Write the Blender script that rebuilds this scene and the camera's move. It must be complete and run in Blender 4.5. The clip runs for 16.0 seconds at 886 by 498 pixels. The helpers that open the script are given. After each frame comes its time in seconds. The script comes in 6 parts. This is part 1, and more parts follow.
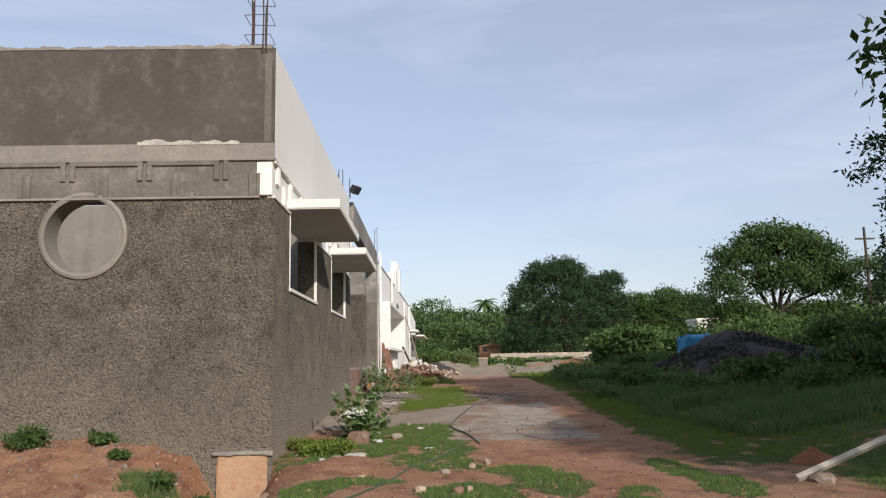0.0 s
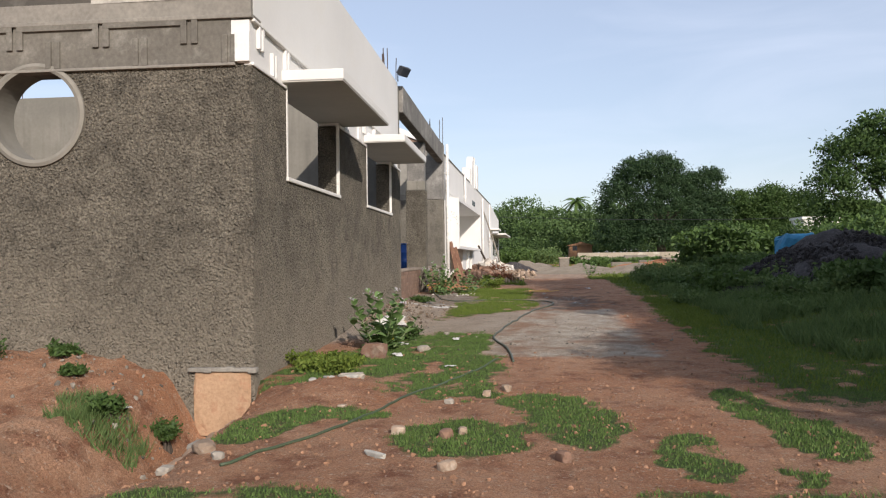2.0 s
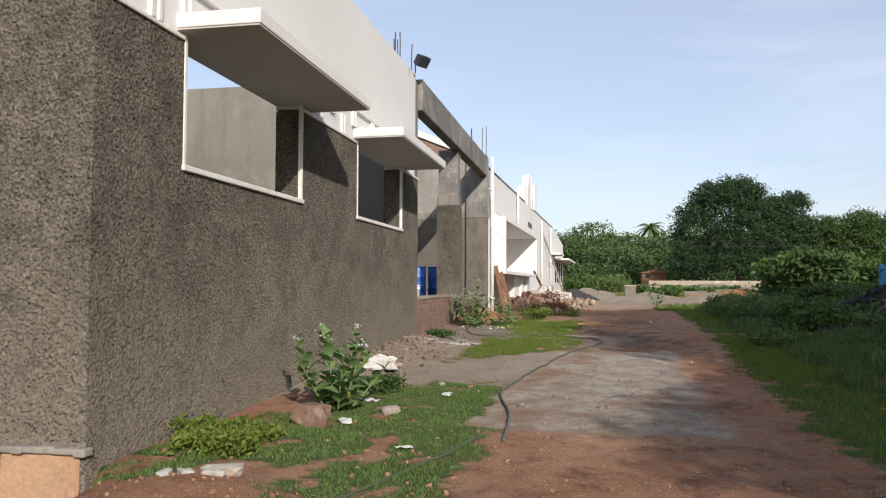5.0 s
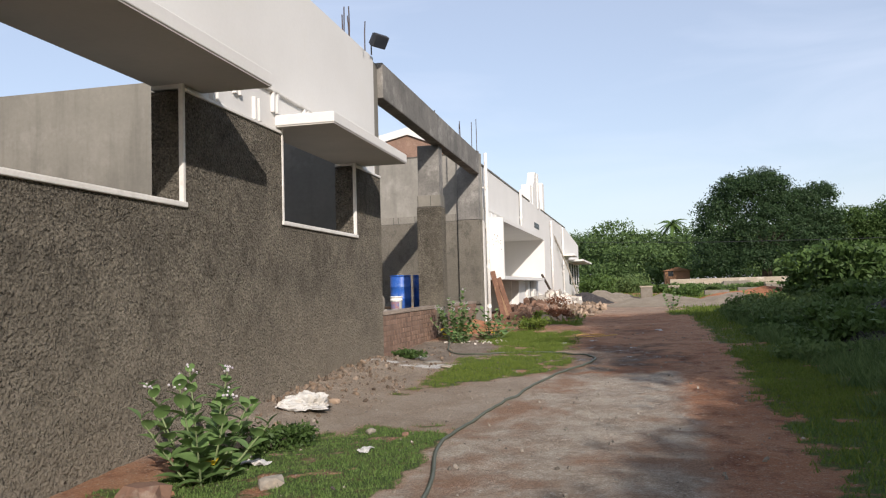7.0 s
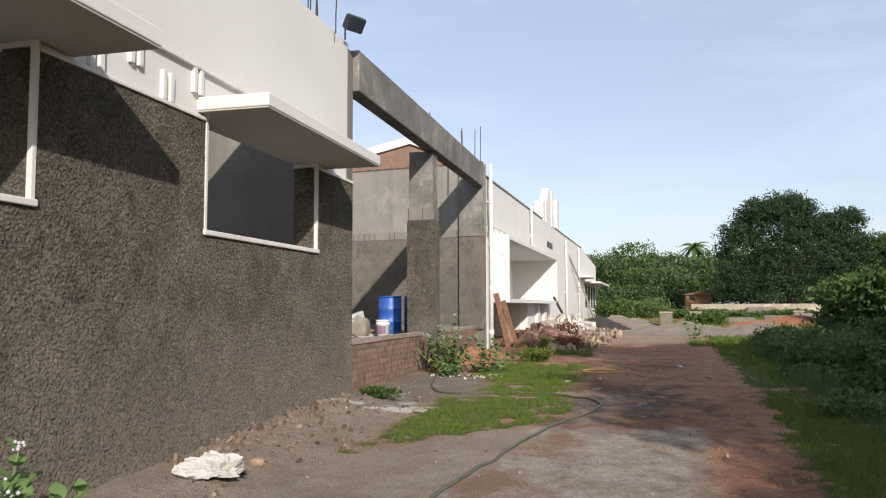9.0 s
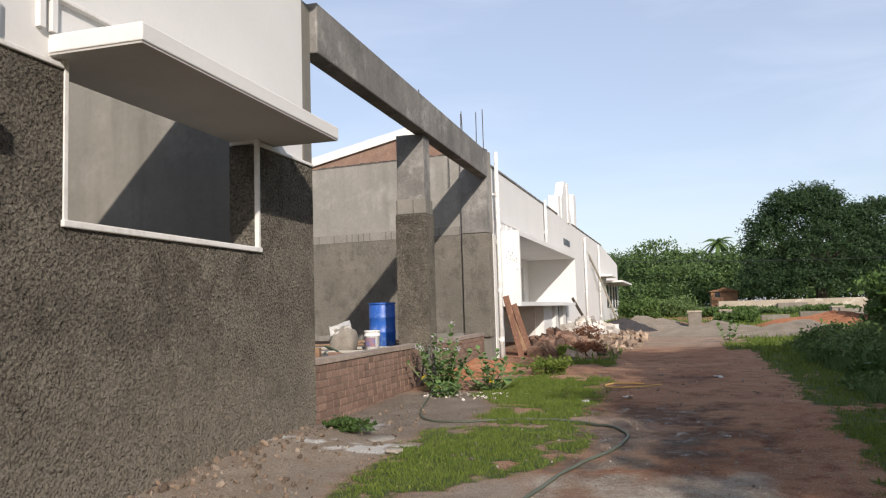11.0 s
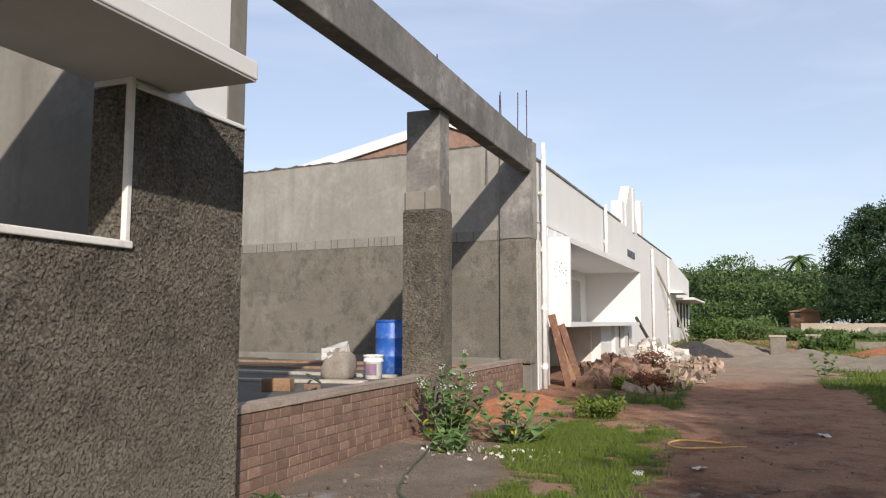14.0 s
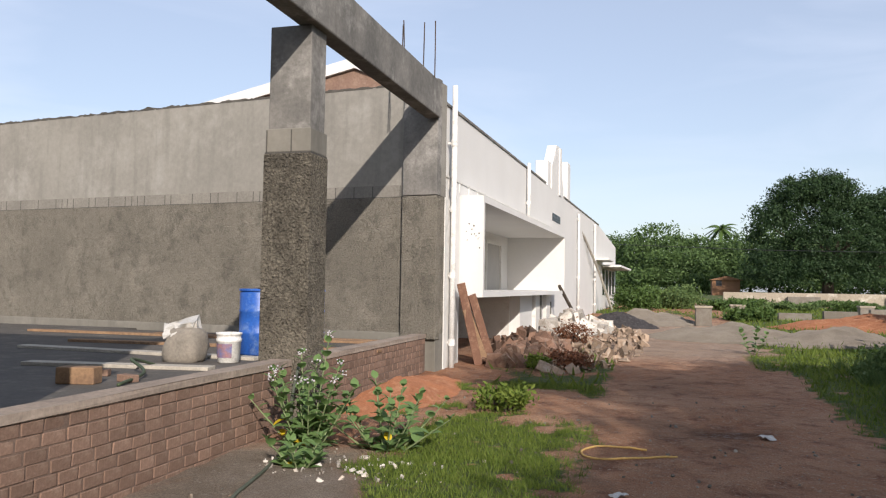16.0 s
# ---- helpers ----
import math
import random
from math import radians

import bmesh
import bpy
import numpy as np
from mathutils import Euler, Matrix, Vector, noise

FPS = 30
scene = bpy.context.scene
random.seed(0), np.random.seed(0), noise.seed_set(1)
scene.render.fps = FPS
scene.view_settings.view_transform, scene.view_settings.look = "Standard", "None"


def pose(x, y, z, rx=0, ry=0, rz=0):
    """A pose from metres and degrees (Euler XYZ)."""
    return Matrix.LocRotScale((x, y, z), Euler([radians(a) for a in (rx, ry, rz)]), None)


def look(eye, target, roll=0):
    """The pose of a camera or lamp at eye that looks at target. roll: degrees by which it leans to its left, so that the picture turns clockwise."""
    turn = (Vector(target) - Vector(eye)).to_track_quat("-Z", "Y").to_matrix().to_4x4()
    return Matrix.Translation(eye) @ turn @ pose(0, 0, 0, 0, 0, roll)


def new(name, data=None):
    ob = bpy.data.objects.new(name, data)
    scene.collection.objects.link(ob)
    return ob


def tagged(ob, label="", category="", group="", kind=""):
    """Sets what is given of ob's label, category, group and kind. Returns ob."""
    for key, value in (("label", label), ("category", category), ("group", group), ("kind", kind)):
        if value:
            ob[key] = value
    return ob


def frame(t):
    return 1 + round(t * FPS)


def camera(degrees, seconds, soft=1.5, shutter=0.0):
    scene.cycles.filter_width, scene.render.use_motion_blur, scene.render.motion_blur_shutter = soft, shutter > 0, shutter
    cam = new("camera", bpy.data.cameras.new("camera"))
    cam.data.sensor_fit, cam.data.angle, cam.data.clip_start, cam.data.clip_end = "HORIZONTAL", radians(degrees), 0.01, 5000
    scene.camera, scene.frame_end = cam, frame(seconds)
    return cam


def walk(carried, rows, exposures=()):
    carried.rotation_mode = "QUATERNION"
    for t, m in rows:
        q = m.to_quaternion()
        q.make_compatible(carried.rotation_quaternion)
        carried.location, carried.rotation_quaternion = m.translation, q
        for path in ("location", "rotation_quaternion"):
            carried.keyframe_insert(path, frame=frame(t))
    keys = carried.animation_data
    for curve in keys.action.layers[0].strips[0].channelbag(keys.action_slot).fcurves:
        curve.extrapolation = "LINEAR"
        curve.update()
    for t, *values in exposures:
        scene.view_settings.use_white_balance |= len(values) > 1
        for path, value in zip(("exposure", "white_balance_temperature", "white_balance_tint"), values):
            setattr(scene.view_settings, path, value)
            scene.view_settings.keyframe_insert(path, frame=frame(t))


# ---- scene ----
cam = camera(59.7, 16.0, soft=1.2)
PATH = [
    (0, (-0.21, -0.397, 1.718), (-0.164, 1.582, 2.001), -1.1),
    (0.5, (-0.047, 0.081, 1.7), (-0.058, 2.07, 1.912), -1.6),
    (1, (0.208, 0.611, 1.716), (0.163, 2.605, 1.867), -1.2),
    (1.5, (0.491, 1.169, 1.757), (0.289, 3.159, 1.795), -1.3),
    (2, (0.711, 1.755, 1.76), (0.512, 3.745, 1.786), -0.7),
    (2.5, (0.898, 2.289, 1.745), (0.719, 4.281, 1.783), -0.2),
    (3, (1.045, 2.85, 1.764), (0.688, 4.817, 1.808), 0.4),
    (3.5, (1.11, 3.547, 1.747), (0.746, 5.513, 1.811), 2.1),
    (4, (1.214, 4.14, 1.719), (0.87, 6.109, 1.798), 1.8),
    (4.2, (1.249, 4.331, 1.714), (0.904, 6.299, 1.809), 1.4),
    (6.3, (1.738, 6.764, 1.88), (1.325, 8.719, 1.964), -0.9),
    (6.5, (1.818, 6.999, 1.883), (1.406, 8.954, 1.968), -1.1),
    (7, (1.973, 7.553, 1.904), (1.533, 9.502, 2.008), -1.6),
    (7.5, (2.004, 8.117, 1.924), (1.541, 10.059, 2.041), -1.0),
    (8, (2.074, 8.663, 1.979), (1.605, 10.603, 2.11), -0.1),
    (8.5, (2.115, 9.227, 2.018), (1.641, 11.165, 2.165), -0.3),
    (9, (2.091, 9.809, 2.045), (1.603, 11.742, 2.195), -0.2),
    (9.2, (2.071, 10.034, 2.058), (1.586, 11.969, 2.203), -0.2),
    (11.5, (1.969, 12.787, 2.129), (1.423, 14.704, 2.292), -1.9),
    (12, (2.038, 13.234, 2.193), (1.48, 15.148, 2.352), -1.2),
    (12.5, (2.024, 13.788, 2.216), (1.371, 15.67, 2.394), -1.3),
    (13, (1.942, 14.378, 2.253), (1.249, 16.244, 2.438), -0.3),
    (13.5, (1.894, 14.986, 2.257), (1.195, 16.85, 2.447), -0.3),
    (14, (1.817, 15.576, 2.28), (1.114, 17.439, 2.469), 0.1),
    (14.5, (1.75, 16.17, 2.328), (1.19, 18.087, 2.441), 0.5),
    (15, (1.77, 16.757, 2.341), (1.229, 18.68, 2.436), -0.2),
    (15.5, (1.716, 17.356, 2.368), (1.165, 19.276, 2.45), 0.4),
    (16, (1.717, 17.992, 2.408), (1.178, 19.916, 2.503), 0.9),
]
walk(cam, [(t, look(eye, target, roll)) for t, eye, target, roll in PATH], exposures=[(0, 0.2, 6650, 14), (2, 0.3, 6650, 14), (4, 0.34, 6650, 14), (16, 0.33, 6650, 14)])

# ---- world, sun, exposure ----
SUN_FROM = Vector((0.8, -1.51, 0.845)).normalized()
world = bpy.data.worlds.new("sky")
scene.world = world
world.use_nodes = True
wn, wl = world.node_tree.nodes, world.node_tree.links
wn.clear()
sky = wn.new("ShaderNodeTexSky")
sky.sky_type, sky.sun_disc = "NISHITA", False
sky.sun_elevation = math.asin(SUN_FROM.z)
sky.sun_rotation = math.atan2(SUN_FROM.x, SUN_FROM.y)
sky.air_density, sky.dust_density, sky.ozone_density = 1.0, 1.2, 1.5
wco = wn.new("ShaderNodeTexCoord")
wmap = wn.new("ShaderNodeMapping")
wmap.inputs["Scale"].default_value = (1.2, 1.2, 6.0)
wnoise = wn.new("ShaderNodeTexNoise")
wnoise.inputs["Scale"].default_value, wnoise.inputs["Detail"].default_value = 2.2, 7.0
wnoise.inputs["Distortion"].default_value = 0.6
wramp = wn.new("ShaderNodeMapRange")
wramp.inputs["From Min"].default_value, wramp.inputs["From Max"].default_value = 0.42, 0.75
wramp.inputs["To Min"].default_value, wramp.inputs["To Max"].default_value = 0.34, 0.56
wmix = wn.new("ShaderNodeMix")
wmix.data_type = "RGBA"
wmix.inputs["B"].default_value = (6.4, 7.2, 8.6, 1)      # thin bright haze
wbg = wn.new("ShaderNodeBackground")
wbg.inputs["Strength"].default_value = 0.112
wout = wn.new("ShaderNodeOutputWorld")
wl.new(wco.outputs["Generated"], wmap.inputs["Vector"])
wl.new(wmap.outputs["Vector"], wnoise.inputs["Vector"])
wl.new(wnoise.outputs["Fac"], wramp.inputs["Value"])
wl.new(wramp.outputs["Result"], wmix.inputs["Factor"])
wl.new(sky.outputs["Color"], wmix.inputs["A"])
wl.new(wmix.outputs["Result"], wbg.inputs["Color"])
wl.new(wbg.outputs["Background"], wout.inputs["Surface"])

sun_data = bpy.data.lights.new("sun", "SUN")
sun_data.energy, sun_data.angle, sun_data.color = 4.2, radians(0.55), (1.0, 0.94, 0.86)
sun = new("sun", sun_data)
sun.matrix_world = look(SUN_FROM * 60, (0, 0, 0))


# ---- materials ----
def mat(name, c1, c2, big=0.7, fine=30.0, rough=0.9, bump=0.3, depth=0.01, c3=None, mottle=3.0, metal=0.0,
        rand=0.0, dust=None, streak=0.0, contrast=(0.8, 1.18), smudge=None, coarse=4.0, island=0.0, pebble=0.0):
    """Two colours mixed by a broad noise, a third by blotches, fine relief; dust = (z0, z1, colour) of splashed earth."""
    m = bpy.data.materials.new(name)
    m.use_nodes = True
    n, l = m.node_tree.nodes, m.node_tree.links
    b = n["Principled BSDF"]
    b.inputs["Roughness"].default_value, b.inputs["Metallic"].default_value = rough, metal
    b.inputs["Specular IOR Level"].default_value = 0.3
    if rough > 0.96:
        b.inputs["Diffuse Roughness"].default_value = 1.0
    co = n.new("ShaderNodeTexCoord")

    def noise_tex(scale, detail=5.0, rough_=0.6, stretch=None):
        t = n.new("ShaderNodeTexNoise")
        t.inputs["Scale"].default_value, t.inputs["Detail"].default_value, t.inputs["Roughness"].default_value = scale, detail, rough_
        src = co.outputs["Object"]
        if stretch:
            mp = n.new("ShaderNodeMapping")
            mp.inputs["Scale"].default_value = stretch
            l.new(src, mp.inputs["Vector"])
            src = mp.outputs["Vector"]
        l.new(src, t.inputs["Vector"])
        return t

    def ranged(sock, lo, hi, to0=0.0, to1=1.0):
        r = n.new("ShaderNodeMapRange")
        r.inputs["From Min"].default_value, r.inputs["From Max"].default_value = lo, hi
        r.inputs["To Min"].default_value, r.inputs["To Max"].default_value = to0, to1
        l.new(sock, r.inputs["Value"])
        return r.outputs["Result"]

    def mixed(fac, a, c):
        x = n.new("ShaderNodeMix")
        x.data_type = "RGBA"
        l.new(fac, x.inputs["Factor"])
        for key, v in (("A", a), ("B", c)):
            if isinstance(v, tuple):
                x.inputs[key].default_value = (*v, 1)
            else:
                l.new(v, x.inputs[key])
        return x.outputs["Result"]

    col = mixed(ranged(noise_tex(big).outputs["Fac"], 0.35, 0.65), c1, c2)
    if c3:
        col = mixed(ranged(noise_tex(mottle, 8.0, 0.7).outputs["Fac"], 0.52, 0.72), col, c3)
    if streak:
        dark = tuple(v * 0.55 for v in c1)
        col = mixed(ranged(noise_tex(1.0, 4.0, 0.6, (3.5, 3.5, 0.35)).outputs["Fac"], 0.5, 0.75, 0.0, streak), col, dark)
    if smudge:
        col = mixed(ranged(noise_tex(1.0, 7.0, 0.72, (2.6, 2.6, 2.2)).outputs["Fac"], 0.50, 0.62, 0.0, 0.75), col, smudge)
    grain = noise_tex(fine, coarse, 0.6)
    bright = n.new("ShaderNodeHueSaturation")
    l.new(ranged(grain.outputs["Fac"], 0.25, 0.75, *contrast), bright.inputs["Value"])
    l.new(col, bright.inputs["Color"])
    col = bright.outputs["Color"]
    if dust:
        geo = n.new("ShaderNodeNewGeometry")
        sep = n.new("ShaderNodeSeparateXYZ")
        l.new(geo.outputs["Position"], sep.inputs["Vector"])
        add = n.new("ShaderNodeMath")
        add.operation = "MULTIPLY_ADD"
        l.new(noise_tex(1.3).outputs["Fac"], add.inputs[0])
        add.inputs[1].default_value = -1.6
        l.new(sep.outputs["Z"], add.inputs[2])
        col = mixed(ranged(add.outputs["Value"], dust[0] - 0.8, dust[1] - 0.8, 0.75, 0.0), col, dust[2])
    if rand:
        info = n.new("ShaderNodeObjectInfo")
        hs = n.new("ShaderNodeHueSaturation")
        l.new(ranged(info.outputs["Random"], 0, 1, 1 - rand, 1 + rand), hs.inputs["Value"])
        l.new(col, hs.inputs["Color"])
        col = hs.outputs["Color"]
    if island:
        geo2 = n.new("ShaderNodeNewGeometry")
        hs2 = n.new("ShaderNodeHueSaturation")
        l.new(ranged(geo2.outputs["Random Per Island"], 0, 1, 1 - island, 1 + island), hs2.inputs["Value"])
        l.new(col, hs2.inputs["Color"])
        col = hs2.outputs["Color"]
    l.new(col, b.inputs["Base Color"])
    if bump:
        bp = n.new("ShaderNodeBump")
        bp.inputs["Strength"].default_value, bp.inputs["Distance"].default_value = bump, depth
        l.new(grain.outputs["Fac"], bp.inputs["Height"])
        if pebble:
            cells = n.new("ShaderNodeTexVoronoi")
            cells.feature = "SMOOTH_F1"
            cells.inputs["Scale"].default_value, cells.inputs["Randomness"].default_value = pebble, 1.0
            l.new(co.outputs["Object"], cells.inputs["Vector"])
            chips = n.new("ShaderNodeBump")
            chips.inputs["Strength"].default_value, chips.inputs["Distance"].default_value = 1.0, 0.05
            chips.invert = True
            l.new(cells.outputs["Distance"], chips.inputs["Height"])
            l.new(chips.outputs["Normal"], bp.inputs["Normal"])
        if smudge:
            wave = n.new("ShaderNodeBump")
            wave.inputs["Strength"].default_value, wave.inputs["Distance"].default_value = 0.8, 0.06
            l.new(noise_tex(1.0, 3.0, 0.6, (6.0, 6.0, 7.0)).outputs["Fac"], wave.inputs["Height"])
            l.new(wave.outputs["Normal"], chips.inputs["Normal"] if pebble else bp.inputs["Normal"])
        l.new(bp.outputs["Normal"], b.inputs["Normal"])
    return m


M_STUCCO = mat("rough_cast_plaster", (0.150, 0.134, 0.106), (0.108, 0.097, 0.077), 0.9, 38, 0.97, 1.0, 0.045,
               c3=(0.190, 0.170, 0.135), mottle=1.2, dust=(0.4, 2.2, (0.205, 0.178, 0.138)), contrast=(0.33, 1.67), coarse=4.0,
               smudge=(0.074, 0.066, 0.052), pebble=40.0)
M_STUCCO_PALE = mat("weathered_rough_cast", (0.215, 0.197, 0.162), (0.168, 0.154, 0.126), 0.7, 38, 0.97, 0.8, 0.024,
                    c3=(0.255, 0.235, 0.193), mottle=1.2, contrast=(0.7, 1.3), coarse=2.5, smudge=(0.125, 0.115, 0.094), pebble=60.0)
M_PLASTER = mat("smooth_cement_plaster", (0.205, 0.192, 0.162), (0.158, 0.149, 0.127), 0.55, 12, 0.92, 0.15, 0.005,
                c3=(0.245, 0.229, 0.198), mottle=0.9, streak=0.55, contrast=(0.93, 1.07))
M_PLASTER_DARK = mat("damp_cement_plaster", (0.080, 0.073, 0.062), (0.058, 0.053, 0.046), 0.9, 14, 0.9, 0.3, 0.006,
                     c3=(0.118, 0.110, 0.095), mottle=4.0, streak=0.3, contrast=(0.9, 1.1))
M_PLASTER_PALE = mat("pale_cement_band", (0.235, 0.218, 0.187), (0.185, 0.171, 0.148), 1.5, 20, 0.92, 0.35, 0.006,
                     c3=(0.19, 0.178, 0.155), mottle=2.5)
M_RUBBLE_CRUST = mat("dried_mortar_crust", (0.42, 0.40, 0.35), (0.30, 0.28, 0.245), 4.0, 30, 0.95, 0.5, 0.01, c3=(0.18, 0.17, 0.15), mottle=3.0)
M_BANK_CRUST = mat("earth_stained_concrete", (0.33, 0.23, 0.155), (0.25, 0.155, 0.098), 3.0, 28, 0.95, 0.6, 0.01, c3=(0.40, 0.32, 0.24), mottle=4.0)
M_CONCRETE = mat("shuttered_concrete", (0.215, 0.203, 0.183), (0.125, 0.120, 0.110), 1.4, 18, 0.9, 0.4, 0.008,
                 c3=(0.36, 0.345, 0.315), mottle=1.5, streak=0.6)
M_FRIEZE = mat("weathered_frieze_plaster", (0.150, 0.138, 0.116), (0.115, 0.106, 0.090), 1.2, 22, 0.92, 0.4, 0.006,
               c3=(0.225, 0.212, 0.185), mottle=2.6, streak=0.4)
M_RENDER = mat("pale_cement_render", (0.265, 0.250, 0.218), (0.215, 0.203, 0.177), 0.5, 12, 0.92, 0.2, 0.005,
               c3=(0.315, 0.300, 0.267), mottle=0.8, streak=0.5, contrast=(0.9, 1.1))
M_WHITE = mat("white_wall_primer", (0.65, 0.64, 0.615), (0.61, 0.60, 0.575), 0.5, 20, 0.85, 0.05, 0.004,
              c3=(0.63, 0.615, 0.575), mottle=0.8, contrast=(0.98, 1.02))
M_WHITE_DIRTY = mat("white_paint_scuffed", (0.68, 0.665, 0.63), (0.60, 0.585, 0.545), 0.9, 22, 0.8, 0.15, 0.005,
                    c3=(0.47, 0.445, 0.40), mottle=3.0, contrast=(0.94, 1.06))
M_SOFFIT = mat("soffit_and_pane_grey", (0.42, 0.405, 0.375), (0.37, 0.36, 0.335), 1.0, 16, 0.9, 0.1, 0.004, contrast=(0.96, 1.04))
M_JOINT = mat("groove_shadow_plaster", (0.09, 0.085, 0.075), (0.07, 0.066, 0.06), 2.0, 30, 0.95, 0.2, 0.004)
M_BRICK = mat("red_fired_brick", (0.215, 0.138, 0.10), (0.175, 0.108, 0.078), 3.0, 45, 0.93, 0.6, 0.006,
              c3=(0.25, 0.175, 0.13), mottle=5.0, rand=0.2)
M_MORTAR = mat("brick_mortar", (0.175, 0.122, 0.094), (0.135, 0.094, 0.072), 3.0, 50, 0.95, 0.5, 0.005)
M_CAP = mat("dusty_mortar_capping", (0.33, 0.268, 0.215), (0.255, 0.205, 0.165), 2.5, 24, 0.95, 0.5, 0.008, c3=(0.20, 0.165, 0.135), mottle=4)
M_PIER = mat("cracked_ochre_footing", (0.40, 0.265, 0.165), (0.32, 0.20, 0.12), 3.0, 25, 0.95, 0.5, 0.008,
             c3=(0.30, 0.15, 0.09), mottle=5.0)
M_STEEL = mat("rusty_rebar", (0.10, 0.065, 0.05), (0.06, 0.05, 0.045), 12, 80, 0.7, 0.4, 0.002, metal=0.4)
M_BLACK = mat("black_lamp_housing", (0.025, 0.027, 0.03), (0.035, 0.035, 0.038), 5, 60, 0.5, 0.1, 0.002)
M_GLASS_LAMP = mat("lamp_glass", (0.04, 0.045, 0.055), (0.03, 0.034, 0.042), 5, 60, 0.2, 0.0)
M_PIPE = mat("grey_white_plastic_pipe", (0.72, 0.71, 0.68), (0.62, 0.61, 0.58), 3, 40, 0.45, 0.1, 0.002, c3=(0.50, 0.47, 0.42), mottle=6)
M_BLUE = mat("blue_plastic_drum", (0.025, 0.11, 0.42), (0.02, 0.085, 0.34), 2.5, 30, 0.4, 0.1, 0.003, c3=(0.16, 0.25, 0.45), mottle=5)
M_BUCKET = mat("white_plastic_bucket", (0.78, 0.78, 0.75), (0.68, 0.67, 0.63), 6, 40, 0.45, 0.1, 0.003, c3=(0.45, 0.42, 0.37), mottle=9)
M_LABEL = mat("printed_bucket_label", (0.12, 0.16, 0.33), (0.30, 0.16, 0.16), 9, 50, 0.5, 0.0)
M_SACK = mat("white_woven_sack", (0.52, 0.51, 0.485), (0.42, 0.41, 0.385), 5, 90, 0.8, 0.5, 0.006, c3=(0.45, 0.40, 0.33), mottle=6)
M_CEMENT = mat("set_cement_lump", (0.27, 0.24, 0.20), (0.21, 0.19, 0.16), 4, 30, 0.95, 0.6, 0.01)
M_WOOD = mat("weathered_plank", (0.30, 0.19, 0.11), (0.22, 0.135, 0.08), 4, 40, 0.85, 0.5, 0.005, c3=(0.16, 0.10, 0.065), mottle=8)
M_WOOD_RED = mat("red_brown_shuttering_board", (0.19, 0.10, 0.065), (0.14, 0.072, 0.048), 4, 40, 0.85, 0.4, 0.005, c3=(0.33, 0.2, 0.13), mottle=7)
M_WOOD_GREY = mat("bleached_timber_pole", (0.46, 0.42, 0.35), (0.36, 0.33, 0.28), 4, 40, 0.85, 0.4, 0.005)
M_STONE = mat("broken_rubble_stone", (0.215, 0.160, 0.115), (0.16, 0.115, 0.082), 3, 25, 0.95, 0.6, 0.01, c3=(0.27, 0.235, 0.195), mottle=5, rand=0.3, island=0.5)
M_RUBBLE_RED = mat("broken_brick_rubble", (0.145, 0.085, 0.058), (0.10, 0.060, 0.043), 3, 25, 0.95, 0.6, 0.01, c3=(0.2, 0.165, 0.13), mottle=4, rand=0.2, island=0.6)
M_RUBBLE_PALE = mat("pale_plaster_rubble", (0.20, 0.18, 0.15), (0.14, 0.122, 0.10), 3, 25, 0.95, 0.6, 0.01, c3=(0.19, 0.16, 0.125), mottle=3, rand=0.2, island=0.6)
M_GRAVEL = mat("dark_blue_metal_gravel", (0.044, 0.040, 0.040), (0.028, 0.026, 0.027), 2, 22, 0.95, 1.0, 0.05, c3=(0.09, 0.085, 0.085), mottle=14, island=0.4)
M_SAND = mat("grey_sand_heap", (0.175, 0.152, 0.122), (0.14, 0.12, 0.097), 2, 40, 0.97, 0.4, 0.02)
M_REDHEAP = mat("red_earth_heap", (0.25, 0.105, 0.052), (0.19, 0.078, 0.04), 1.5, 25, 0.97, 0.6, 0.03, c3=(0.30, 0.17, 0.1), mottle=4)
M_HOSE = mat("dark_green_hose", (0.07, 0.08, 0.055), (0.09, 0.10, 0.075), 6, 60, 0.5, 0.1, 0.002)
M_HOSE_PALE = mat("pale_green_hose", (0.06, 0.085, 0.045), (0.05, 0.068, 0.04), 6, 60, 0.5, 0.1, 0.002)
M_ROPE = mat("yellow_rope", (0.55, 0.36, 0.12), (0.45, 0.28, 0.1), 8, 60, 0.8, 0.3, 0.003)
M_TARP = mat("blue_tarpaulin", (0.04, 0.24, 0.42), (0.03, 0.18, 0.34), 2, 20, 0.6, 0.3, 0.02)
M_BARK = mat("grey_brown_bark", (0.085, 0.068, 0.052), (0.06, 0.048, 0.038), 2, 18, 0.95, 0.7, 0.03)
M_DARKWATER = mat("damp_sand_bed", (0.11, 0.10, 0.088), (0.08, 0.074, 0.066), 0.9, 20, 0.8, 0.5, 0.015, c3=(0.17, 0.15, 0.125), mottle=3)
M_WIN_DARK = mat("unlit_interior_sheet", (0.05, 0.055, 0.06), (0.04, 0.043, 0.05), 2, 20, 0.25, 0.0)
M_ROOF_BRICK = mat("gable_brickwork", (0.24, 0.155, 0.115), (0.19, 0.12, 0.09), 2, 18, 0.95, 0.5, 0.012, c3=(0.30, 0.22, 0.17), mottle=3)
M_PALE_WALL = mat("old_lime_washed_wall", (0.36, 0.31, 0.24), (0.28, 0.235, 0.18), 0.6, 8, 0.95, 0.3, 0.02, c3=(0.62, 0.57, 0.48), mottle=1.2)
M_HUT = mat("terracotta_house_wall", (0.26, 0.14, 0.08), (0.22, 0.12, 0.07), 1, 8, 0.95, 0.2, 0.02)


